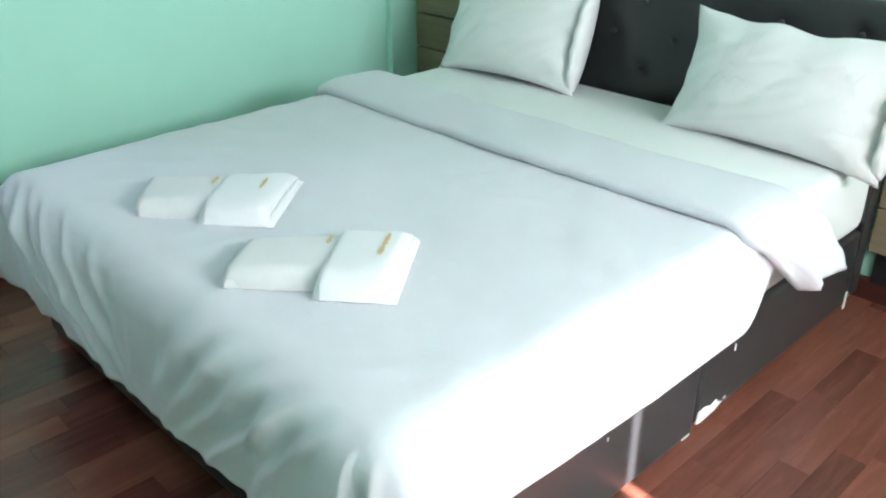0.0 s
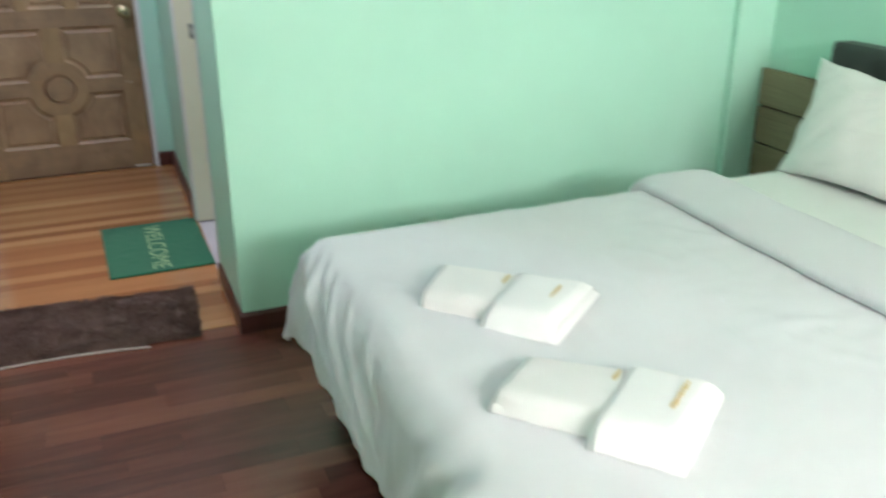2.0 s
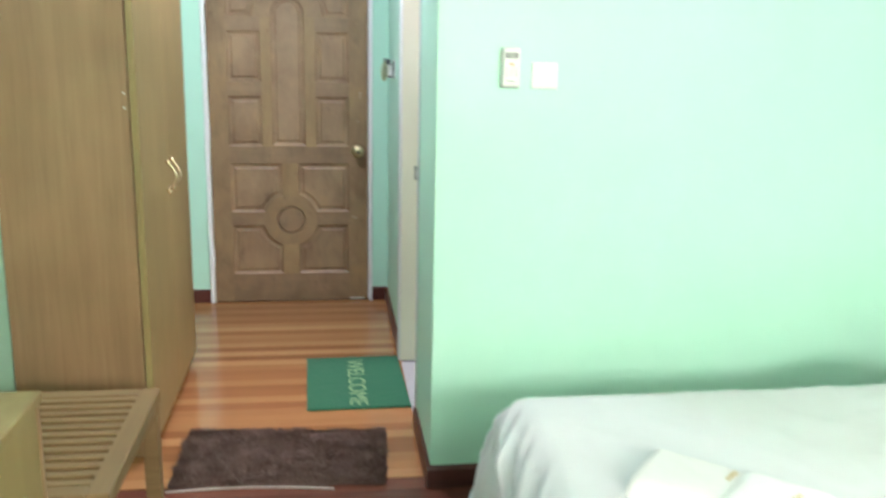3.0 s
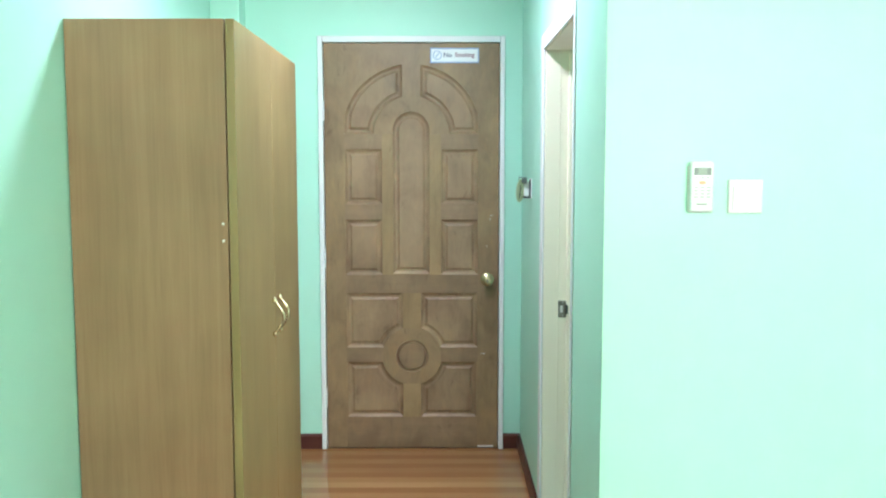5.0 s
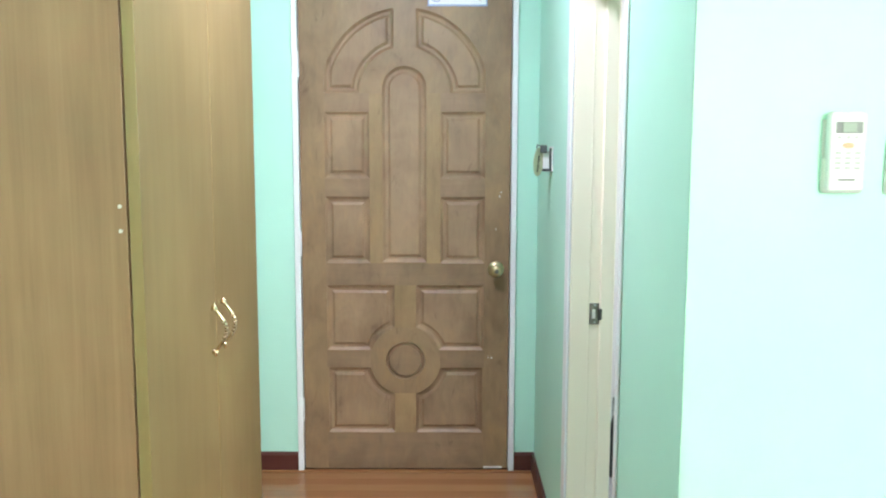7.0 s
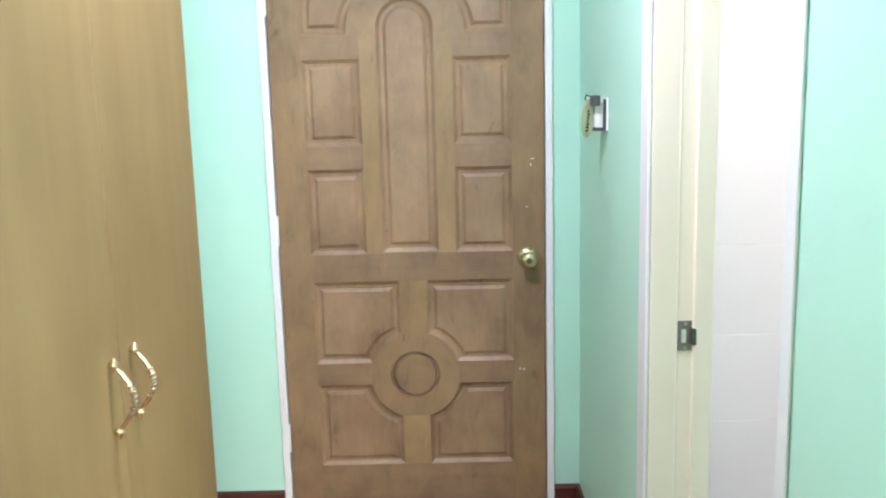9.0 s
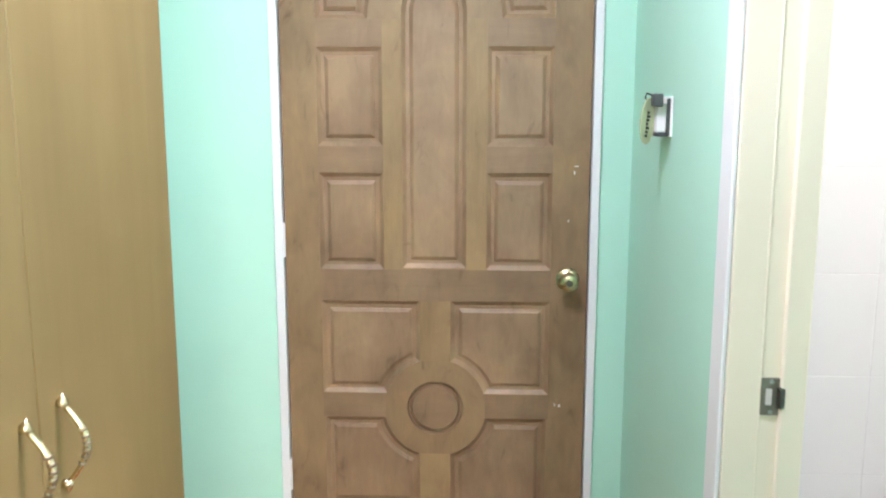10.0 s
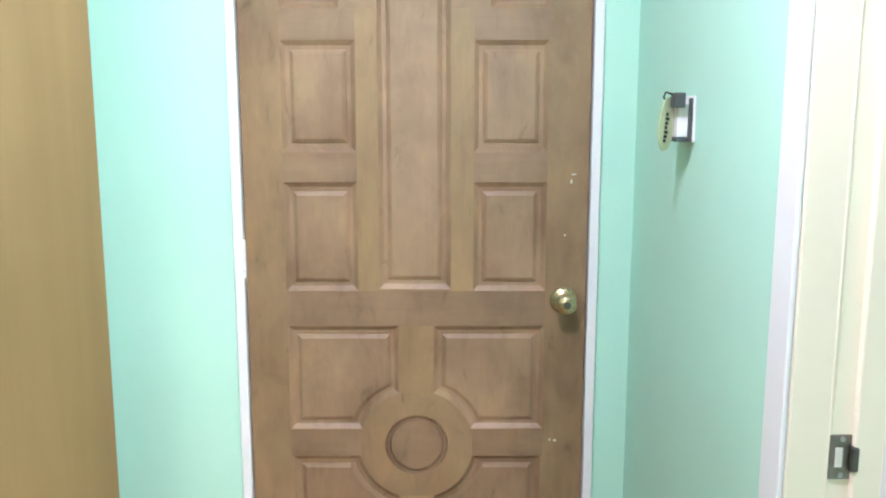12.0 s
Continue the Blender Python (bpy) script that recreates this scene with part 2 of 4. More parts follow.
TAG = paint("yellow_key_tag", (0.50, 0.58, 0.36), 0.25, 0.06)
CURTAIN = cloth("beige_curtain", (0.45, 0.38, 0.30), 300, 0.4)


def glass(name):
    m = bpy.data.materials.new(name)
    m.use_nodes = True
    b = m.node_tree.nodes["Principled BSDF"]
    b.inputs["Transmission Weight"].default_value = 1.0
    b.inputs["Roughness"].default_value = 0.02
    b.inputs["IOR"].default_value = 1.45
    return m


GLASS = glass("window_glass")
glow = bpy.data.materials.new("lamp_diffuser")
glow.use_nodes = True
gb = glow.node_tree.nodes["Principled BSDF"]
gb.inputs["Emission Color"].default_value = (1, 0.97, 0.9, 1)
gb.inputs["Emission Strength"].default_value = 0.3

# ---- builders ----


def link_mesh(name, bm, material, smooth=False):
    me = bpy.data.meshes.new(name)
    bmesh.ops.recalc_face_normals(bm, faces=bm.faces[:])
    bm.to_mesh(me)
    bm.free()
    me.materials.append(material)
    if smooth:
        for p in me.polygons:
            p.use_smooth = True
    return new(name, me)


def thing(name, at, label, category, group="", kind=""):
    ob = new(name)
    ob.empty_display_size = 0.05
    ob.location = at
    return tagged(ob, label, category, group, kind)


def under(ob, parent):
    """Hang ob, whose mesh is in world places, under its thing without moving it."""
    top = parent
    off = Vector((0, 0, 0))
    while top is not None:
        off += top.location
        top = top.parent
    ob.parent = parent
    ob.location = -off
    return ob


def part(name, bm, material, parent, label="", smooth=False):
    ob = link_mesh(name, bm, material, smooth)
    if label:
        tagged(ob, label)
    return under(ob, parent)


def solid(name, bm, material, label, category="", kind="structure", smooth=False):
    return tagged(link_mesh(name, bm, material, smooth), label, category or name.rsplit("_", 1)[0].replace("_", " "), "", kind)


def box(lo, hi, bevel=0.0, seg=2, bm=None):
    bm = bm or bmesh.new()
    made = bmesh.ops.create_cube(bm, size=1)["verts"]
    for v in made:
        for i in range(3):
            v.co[i] = lo[i] if v.co[i] < 0 else hi[i]
    if bevel:
        edges = {e for v in made for e in v.link_edges}
        bmesh.ops.bevel(bm, geom=list(edges), offset=bevel, segments=seg, profile=0.5, affect="EDGES")
    return bm


def prism(plan, z0, z1, bm=None):
    """Upright wall over a plan outline."""
    bm = bm or bmesh.new()
    low = [bm.verts.new((x, y, z0)) for x, y in plan]
    top = [bm.verts.new((x, y, z1)) for x, y in plan]
    bm.faces.new(low[::-1])
    bm.faces.new(top)
    for i in range(len(plan)):
        j = (i + 1) % len(plan)
        bm.faces.new((low[i], low[j], top[j], top[i]))
    return bm


def thicken(bm, t):
    """Give a sheet a second side at t behind its normals, closed round the rim."""
    bm.normal_update()
    rim = [e for e in bm.edges if e.is_boundary]
    back = {v: bm.verts.new(v.co - v.normal * t) for v in bm.verts[:]}
    for f in bm.faces[:]:
        bm.faces.new([back[v] for v in reversed(f.verts)])
    for e in rim:
        a, b = e.verts
        bm.faces.new((a, b, back[b], back[a]))
    return bm


def lathe(profile, centre, axis, seg=24, bm=None):
    """Turned body: profile rows of (distance along axis, radius)."""
    bm = bm or bmesh.new()
    axis = Vector(axis).normalized()
    a = axis.orthogonal().normalized()
    b = axis.cross(a)
    rings = []
    for d, r in profile:
        rings.append([bm.verts.new(Vector(centre) + axis * d + (a * math.cos(k * 2 * math.pi / seg) + b * math.sin(k * 2 * math.pi / seg)) * max(r, 1e-4)) for k in range(seg)])
    for r0, r1 in zip(rings, rings[1:]):
        for k in range(seg):
            bm.faces.new((r0[k], r0[(k + 1) % seg], r1[(k + 1) % seg], r1[k]))
    bm.faces.new(rings[0][::-1])
    bm.faces.new(rings[-1])
    return bm


def tube(points, radius, seg=10, bm=None):
    """Round bar along points; radius may be a list."""
    bm = bm or bmesh.new()
    pts = [Vector(p) for p in points]
    rad = radius if isinstance(radius, (list, tuple)) else [radius] * len(pts)
    rings = []
    up = None
    for i, p in enumerate(pts):
        t = (pts[min(i + 1, len(pts) - 1)] - pts[max(i - 1, 0)]).normalized()
        if up is None:
            up = t.orthogonal().normalized()
        up = (up - t * up.dot(t)).normalized()
        side = t.cross(up)
        rings.append([bm.verts.new(p + (up * math.cos(k * 2 * math.pi / seg) + side * math.sin(k * 2 * math.pi / seg)) * rad[i]) for k in range(seg)])
    for r0, r1 in zip(rings, rings[1:]):
        for k in range(seg):
            bm.faces.new((r0[k], r0[(k + 1) % seg], r1[(k + 1) % seg], r1[k]))
    bm.faces.new(rings[0][::-1])
    bm.faces.new(rings[-1])
    return bm


def text_mesh(words, size, place, depth=0.0006, bold=0.0):
    """Letters of the built-in font as one bmesh, laid by the matrix place, centred."""
    cu = bpy.data.curves.new("letters", "FONT")
    cu.body, cu.size, cu.extrude, cu.offset = words, size, depth, bold
    cu.align_x, cu.align_y = "CENTER", "CENTER"
    ob = bpy.data.objects.new("letters", cu)
    me = bpy.data.meshes.new_from_object(ob)
    bm = bmesh.new()
    bm.from_mesh(me)
    bm.transform(place)
    bpy.data.objects.remove(ob)
    return bm


def offset_in(poly, d):
    """Outline moved inwards by d (poly anticlockwise)."""
    out = []
    n = len(poly)
    for i in range(n):
        p0, p1, p2 = Vector(poly[i - 1]), Vector(poly[i]), Vector(poly[(i + 1) % n])
        e0, e1 = (p1 - p0).normalized(), (p2 - p1).normalized()
        n0, n1 = Vector((-e0.y, e0.x)), Vector((-e1.y, e1.x))
        k = n0 + n1
        k /= max(0.35, 1 + n0.dot(n1))
        out.append(tuple(p1 + k * d))
    return out


def arc(cx, cz, r, a0, a1, n):
    return [(cx + r * math.cos(radians(a0 + (a1 - a0) * i / n)), cz + r * math.sin(radians(a0 + (a1 - a0) * i / n))) for i in range(n + 1)]


# ---- setting: walls, floor, ceiling ----
PY = 2.364
HEAD, LEFT, DOORY, CEILZ = 2.745, -0.955, 4.662, 2.52


def wx(y):
    """The corridor's bathroom wall runs slightly out of square."""
    return 0.532 + (y - PY) * 0.0092


OP0, OP1, OPZ = 2.885, 3.60, 1.874
bm = prism([(wx(PY), PY), (HEAD, PY), (HEAD, PY + 0.12), (wx(PY) + 0.12, PY + 0.12)], 0, CEILZ)
solid("wall_bedside", bm, MINT, "mint green painted partition wall beside the bed", "wall")
bm = prism([(wx(PY + 0.12), PY), (wx(PY) + 0.12, PY + 0.12), (wx(OP0) + 0.12, OP0), (wx(OP0), OP0)], 0, CEILZ)
for v in bm.verts:
    if abs(v.co.y - PY) < 1e-6:
        v.co.x = wx(PY) + 0.0
        v.co.y = PY + 0.003
prism([(wx(OP1 + 0.0), OP1 + 0.03), (wx(OP1) + 0.12, OP1 + 0.03), (wx(DOORY) + 0.12, DOORY), (wx(DOORY), DOORY)], 0, CEILZ, bm)
prism([(wx(OP0), OP0), (wx(OP0) + 0.12, OP0), (wx(OP1) + 0.12, OP1 + 0.03), (wx(OP1), OP1 + 0.03)], OPZ + 0.03, CEILZ, bm)
solid("wall_corridor", bm, MINT, "mint green painted corridor wall with bathroom doorway", "wall")
bm = box((LEFT - 0.12, DOORY, 0), (-0.462, DOORY + 0.14, CEILZ))
box((0.465, DOORY, 0), (2.4, DOORY + 0.14, CEILZ), bm=bm)
box((-0.462, DOORY, 2.086), (0.465, DOORY + 0.14, CEILZ), bm=bm)
box((-0.462, DOORY + 0.08, 0), (0.465, DOORY + 0.14, 2.086), bm=bm)
solid("wall_entrance", bm, MINT, "mint green painted end wall around the entrance door", "wall")
solid("wall_left", box((LEFT - 0.12, BACK - 0.14, 0), (LEFT, DOORY, CEILZ)), MINT, "mint green painted long wall behind the wardrobe", "wall")
solid("wall_headboard", box((HEAD, BACK - 0.14, 0), (HEAD + 0.12, PY, CEILZ)), MINT, "mint green painted wall behind the headboard", "wall")
bm = box((LEFT, BACK - 0.14, 0), (WIN_X0, BACK, CEILZ))
box((WIN_X1, BACK - 0.14, 0), (HEAD, BACK, CEILZ), bm=bm)
box((WIN_X0, BACK - 0.14, 0), (WIN_X1, BACK, WIN_Z0), bm=bm)
box((WIN_X0, BACK - 0.14, WIN_Z1), (WIN_X1, BACK, CEILZ), bm=bm)
solid("wall_window", bm, MINT, "mint green painted wall with the bedroom window", "wall")
solid("pilaster_corner", box((2.56, PY - 0.035, 0), (HEAD, PY, CEILZ), 0.004), MINT, "shallow mint green painted corner pilaster beside the headboard", "pilaster")
solid("pilaster_corridor", box((LEFT, 2.238, 0), (-0.875, 2.70, CEILZ), 0.004), MINT, "shallow mint green painted wall column behind the wardrobe edge", "pilaster")
solid("pilaster_entrance", box((LEFT, DOORY - 0.13, 0), (-0.815, DOORY, CEILZ), 0.004), MINT, "shallow mint green painted corner pilaster behind the wardrobe", "pilaster")
solid("ceiling", box((LEFT - 0.12, BACK - 0.14, CEILZ), (HEAD + 0.12, DOORY + 0.14, CEILZ + 0.1)), CEIL, "plain white painted ceiling", "ceiling")

# window behind the walker
win = thing("window_1", (1.4, BACK - 0.07, WIN_Z0), "white framed sliding bedroom window with clear glass", "window", kind="structure")
bm = box((WIN_X0, BACK - 0.10, WIN_Z0), (WIN_X1, BACK - 0.04, WIN_Z0 + 0.05))
box((WIN_X0, BACK - 0.10, WIN_Z1 - 0.05), (WIN_X1, BACK - 0.04, WIN_Z1), bm=bm)
for x in (WIN_X0, 1.45, WIN_X1 - 0.05):
    box((x, BACK - 0.10, WIN_Z0 + 0.05), (x + 0.05, BACK - 0.04, WIN_Z1 - 0.05), bm=bm)
part("window_frame", bm, WHITE_GLOSS, win)
for x0, x1 in ((WIN_X0 + 0.05, 1.45), (1.50, WIN_X1 - 0.05)):
    pane = part("pane", box((x0, BACK - 0.075, WIN_Z0 + 0.05), (x1, BACK - 0.069, WIN_Z1 - 0.05)), GLASS, win)
    pane.visible_shadow = False


def curtain(x0, x1, at):
    bm = bmesh.new()
    rows = []
    n = int((x1 - x0) / 0.012)
    for iz in range(9):
        z = 2.3 - iz * (2.3 - 0.12) / 8
        rows.append([bm.verts.new((x0 + (x1 - x0) * i / n, at + 0.03 * math.sin(i * 0.62 + 0.25 * math.sin(iz)), z)) for i in range(n + 1)])
    for a, b in zip(rows, rows[1:]):
        for i in range(n):
            bm.faces.new((a[i], a[i + 1], b[i + 1], b[i]))
    return thicken(bm, 0.003)


# unseen curtains, added so their gap lets sun onto the bed rail and floor
for x0, x1 in ((0.19, 0.80), (1.238, 2.68)):
    cur = thing("curtain", ((x0 + x1) / 2, BACK + 0.07, 0.12), "unseen beige pleated curtain added to shape the sunlight", "curtain", "window curtains")
    part("drape", curtain(x0, x1, BACK + 0.07), CURTAIN, cur, smooth=True)
# unseen blind, added to end the floor's sun patch before the bed
bl = thing("sun_cutting_blind", (1.0, BACK + 0.02, 1.75), "unseen beige roller blind added to cut the sunlight short", "roller blind")
part("fabric", box((0.74, BACK + 0.012, 1.76), (1.204, BACK + 0.016, 2.26)), CURTAIN, bl)
part("bottom_bar", box((0.74, BACK + 0.008, 1.74), (1.204, BACK + 0.020, 1.762), 0.003), PLASTIC, bl)
part("roller", tube([(0.72, BACK + 0.022, 2.27), (1.22, BACK + 0.022, 2.27)], 0.02, 14), PLASTIC, bl, "", True)
rod = thing("curtain_rod", (1.4, BACK + 0.07, 2.32), "brass curtain rod above the window", "curtain rod")
part("rod", tube([(0.14, BACK + 0.07, 2.32), (2.7, BACK + 0.07, 2.32)], 0.012), BRASS, rod)
for x in (0.24, 2.6):
    part("bracket", tube([(x, BACK, 2.32), (x, BACK + 0.07, 2.32)], 0.008), BRASS, rod)

# skirting boards
def skirting(a, b, side, h=0.078):
    a, b = Vector(a), Vector(b)
    t = (b - a).normalized()
    n = Vector((-t.y, t.x)) * side
    bm = bmesh.new()
    prof = [(0, 0), (0.013, 0), (0.013, h - 0.012), (0.009, h - 0.003), (0.004, h), (0, h)]
    ends = [[bm.verts.new((p.x + n.x * d, p.y + n.y * d, z)) for d, z in prof] for p in (a, b)]
    for i in range(len(prof)):
        j = (i + 1) % len(prof)
        bm.faces.new((ends[0][i], ends[0][j], ends[1][j], ends[1][i]))
    bm.faces.new(ends[0][::-1])
    bm.faces.new(ends[1])
    return bm


for a, b, s in (((wx(PY) - 0.013, PY), (HEAD, PY), -1), ((wx(PY), PY), (wx(2.865), 2.865), 1), ((wx(3.675), 3.675), (wx(DOORY), DOORY), 1),
                ((-0.815, DOORY), (-0.462, DOORY), -1), ((0.465, DOORY), (wx(DOORY), DOORY), -1), ((HEAD, BACK), (HEAD, PY), 1),
                ((LEFT, BACK), (LEFT, 2.238), -1), ((-0.875, 2.238), (-0.875, 2.70), -1), ((LEFT, 2.238), (-0.862, 2.238), -1), ((LEFT, 2.70), (LEFT, DOORY - 0.13), -1), ((LEFT, BACK), (HEAD, BACK), 1)):
    solid("baseboard", skirting(a, b, s), SKIRT, "dark red-brown wooden skirting board", "baseboard")

# ---- entrance door ----
door = thing("door_1", (0, DOORY, 0), "brown varnished carved wooden entrance door, closed", "door", kind="structure")
FACE, BACKF = 4.658, 4.70
DX0, DX1, DZ1 = -0.433, 0.437, 2.05
CX = 0.0


def half_panels(s):
    """Panel outlines of one half, mirrored by s."""
    shapes = []
    for z0, z1 in ((1.255, 1.53), (0.90, 1.18)):
        shapes.append([(-0.333, z0), (-0.147, z0), (-0.147, z1), (-0.333, z1)])
    fan = [(-0.333, 1.605)] + arc(0, 1.605, 0.187, 180, 103.9, 14) + arc(0, 1.605, 0.345, 97.5, 164.8, 18)
    shapes.append(fan)
    a = math.degrees(math.asin(0.045 / 0.15))
    b0 = math.degrees(math.asin(0.045 / 0.15))
    up = [(-0.332, 0.527)] + arc(0, 0.482, 0.15, 180 - b0, 90 + a, 12) + [(-0.045, 0.807), (-0.332, 0.807)]
    shapes.append(up)
    b1 = math.degrees(math.asin(0.030 / 0.15))
    low = [(-0.328, 0.166), (-0.045, 0.166)] + arc(0, 0.482, 0.15, 270 - a, 180 + b1, 12) + [(-0.328, 0.452)]
    shapes.append(low)
    if s > 0:
        shapes = [[(-x, z) for x, z in p][::-1] for p in shapes]
    return shapes


outlines = half_panels(-1) + half_panels(1)
outlines.append([(-0.094, 0.905), (0.09, 0.905)] + [(x, z) for x, z in arc(-0.002, 1.624, 0.092, 0, 180, 20)])
outlines.append(arc(0, 0.482, 0.083, 0, 360 - 12, 29))


def door_leaf():
    bm = bmesh.new()
    edges = []

    def loop(pts):
        vs = [bm.verts.new((x, FACE, z)) for x, z in pts]
        es = [bm.edges.new((vs[i], vs[(i + 1) % len(vs)])) for i in range(len(vs))]
        edges.extend(es)
        return es

    rim = loop([(DX0, 0.006), (DX1, 0.006), (DX1, DZ1), (DX0, DZ1)])
    holes = [loop(p) for p in outlines]
    bmesh.ops.triangle_fill(bm, use_beauty=True, edges=edges)
    for es, d in [(rim, 0.04)] + [(h, 0.013) for h in holes]:
        made = bmesh.ops.extrude_edge_only(bm, edges=es)["geom"]
        for g in made:
            if isinstance(g, bmesh.types.BMVert):
                g.co.y += d
    return bm


def joinery(bm):
    """Cut the leaf where its stiles, rails and mullions meet, and let each take its own run of grain."""
    cuts = [("z", z) for z in (0.166, 0.452, 0.527, 0.807, 0.90, 1.18, 1.255, 1.53, 1.605)] + [("x", x) for x in (-0.333, -0.147, -0.094, -0.045, 0.045, 0.09, 0.147, 0.333)]
    for axis, at in cuts:
        no = Vector((0, 0, 1)) if axis == "z" else Vector((1, 0, 0))
        bmesh.ops.bisect_plane(bm, geom=bm.verts[:] + bm.edges[:] + bm.faces[:], plane_co=no * at, plane_no=no)
    for f in bm.faces:
        c = f.calc_center_median()
        x, z = abs(c.x), c.z
        rail = x < 0.333 and (z < 0.166 or 0.807 < z < 0.90)
        rail = rail or (0.147 < x < 0.333 and (1.18 < z < 1.255 or 1.53 < z < 1.605 or 0.452 < z < 0.527))
        post = 0.09 < x < 0.147 and 0.90 < z < 1.605 or x < 0.045 and (0.63 < z < 0.807 or z < 0.335)
        f.material_index = 1 if rail else 2 if post else 0
    return bm


leaf = part("leaf", joinery(door_leaf()), RAIL_WOOD, door, "stiles and rails of the brown carved door")
leaf.data.materials.append(CROSS_WOOD)
leaf.data.materials.append(POST_WOOD)
for p in outlines:
    bm = bmesh.new()
    small = len(p) == 30
    rows = [(0.0, 0.003), (0.004, 0.0115), (0.010, 0.0115), (0.016, 0.0015)] if small else [(0.0, 0.0012), (0.002, 0.0022), (0.0125, 0.0098), (0.023, 0.0104), (0.0245, 0.0074), (0.034, 0.0026)]
    rings = [[bm.verts.new((x, FACE + d, z)) for x, z in offset_in(p, i)] for i, d in rows]
    for r0, r1 in zip(rings, rings[1:]):
        for i in range(len(p)):
            bm.faces.new((r0[i], r0[(i + 1) % len(p)], r1[(i + 1) % len(p)], r1[i]))
    bmesh.ops.triangle_fill(bm, use_beauty=True, edges=[bm.edges.get((rings[-1][i], rings[-1][(i + 1) % len(p)])) for i in range(len(p))])
    part("panel", bm, CROSS_WOOD if small else DOOR_WOOD, door)
knob = part("knob", lathe([(0, 0.034), (0.004, 0.034), (0.008, 0.027), (0.012, 0.013), (0.03, 0.012), (0.036, 0.02), (0.046, 0.0265), (0.056, 0.0255), (0.064, 0.02), (0.066, 0.013)], (0.381, FACE, 0.876), (0, -1, 0), 28), BRASS, door, "round brass door knob", True)
under(part("keyhole", lathe([(0, 0.0095), (0.002, 0.0095), (0.0022, 0.006)], (0.381, FACE - 0.066, 0.876), (0, -1, 0), 16), DARK_STEEL, door), knob)
for z in (1.72, 0.985, 0.27):
    bm = box((-0.447, FACE - 0.004, z - 0.05), (-0.434, FACE - 0.001, z + 0.05))
    for k in range(5):
        tube([(-0.4365, FACE - 0.008, z - 0.05 + k * 0.02 + 0.001), (-0.4365, FACE - 0.008, z - 0.05 + k * 0.02 + 0.019)], 0.0055, 8, bm)
    part("hinge", bm, WHITE_GLOSS, door, "white overpainted butt hinge")
for x, z, w, h in ((0.394, 1.182, 0.004, 0.010), (0.380, 1.045, 0.005, 0.004), (0.40, 1.20, 0.012, 0.003), (0.352, 0.497, 0.004, 0.006), (0.366, 0.495, 0.007, 0.006)):
    part("paint_fleck", box((x - w / 2, FACE - 0.0006, z - h / 2), (x + w / 2, FACE + 0.001, z + h / 2), 0.0004, 1), TORN, door, "white paint fleck")
part("worn_patch", box((0.335, FACE - 0.0008, 0.007), (0.415, FACE + 0.002, 0.016), 0.0006, 1), TORN, door, "pale worn patch at the bottom edge")
fr = thing("door_frame_1", (0, DOORY, 0), "white painted frame around the entrance door", "door frame", kind="structure")
part("jamb", box((-0.4615, 4.642, 0), (-0.437, 4.74, 2.085), 0.003), WHITE_GLOSS, fr)
part("jamb", box((0.4405, 4.642, 0), (0.4645, 4.74, 2.085), 0.003), WHITE_GLOSS, fr)
part("head", box((-0.437, 4.643, 2.054), (0.4405, 4.74, 2.0845), 0.003), WHITE_GLOSS, fr)
sg = thing("no_smoking_sign", (0.214, FACE, 1.953), "small white and blue no smoking sign on the door", "sign")
part("plate", box((0.094, FACE - 0.003, 1.953), (0.336, FACE - 0.0002, 2.028), 0.001), SIGN_BLUE, sg, "blue border")
part("face", box((0.1, FACE - 0.004, 1.960), (0.330, FACE - 0.0028, 2.021)), SIGN_WHITE, sg)
ring = bmesh.new()
outer = [[ring.verts.new((0.129 + r * math.cos(k * math.pi / 14), FACE - 0.0052, 1.991 + r * math.sin(k * math.pi / 14))) for k in range(28)] for r in (0.0225, 0.0185)]
for k in range(28):
    ring.faces.new((outer[0][k], outer[0][(k + 1) % 28], outer[1][(k + 1) % 28], outer[1][k]))
part("ban_ring", ring, SIGN_BLUE, sg)
bm = box((-0.018, -0.0006, -0.0018), (0.018, 0.0006, 0.0018))
bm.transform(Matrix.Translation((0.129, FACE - 0.005, 1.991)) @ Matrix.Rotation(radians(-45), 4, "Y"))
part("ban_bar", bm, SIGN_BLUE, sg)
stand = Matrix.Rotation(radians(90), 4, "X")
part("words", text_mesh("No", 0.031, Matrix.Translation((0.180, FACE - 0.0048, 1.992)) @ stand, 0.0006, 0.0007), SIGN_INK, sg)
part("words", text_mesh("Smoking", 0.0285, Matrix.Translation((0.264, FACE - 0.0048, 1.992)) @ stand, 0.0006, 0.0007), SIGN_RED, sg)

# ---- bathroom doorway and what shows of the bathroom ----
bf = thing("door_frame_2", (wx(3.2), 3.24, 0), "cream painted bathroom door frame, its door swung out of sight", "door frame", kind="structure")
xa, xb = wx(OP1) - 0.006, wx(OP1) + 0.125
part("jamb", box((xa + 0.001, OP1, 0), (xb, OP1 + 0.034, OPZ), 0.002), CREAM, bf, "cream painted jamb")
part("door_stop", box((xa + 0.088, OP1 - 0.012, 0), (xb - 0.002, OP1 + 0.001, OPZ - 0.002), 0.003), CREAM, bf)
part("rebate_bead", box((xa + 0.056, OP1 - 0.0012, 0), (xa + 0.060, OP1 + 0.001, OPZ - 0.002), 0.001), CREAM, bf)
part("casing", box((xa - 0.008, OP1 + 0.002, 0), (xa + 0.0005, 3.672, OPZ + 0.062), 0.003), WHITE_GLOSS, bf, "white casing strip")
xa0 = wx(OP0) - 0.002
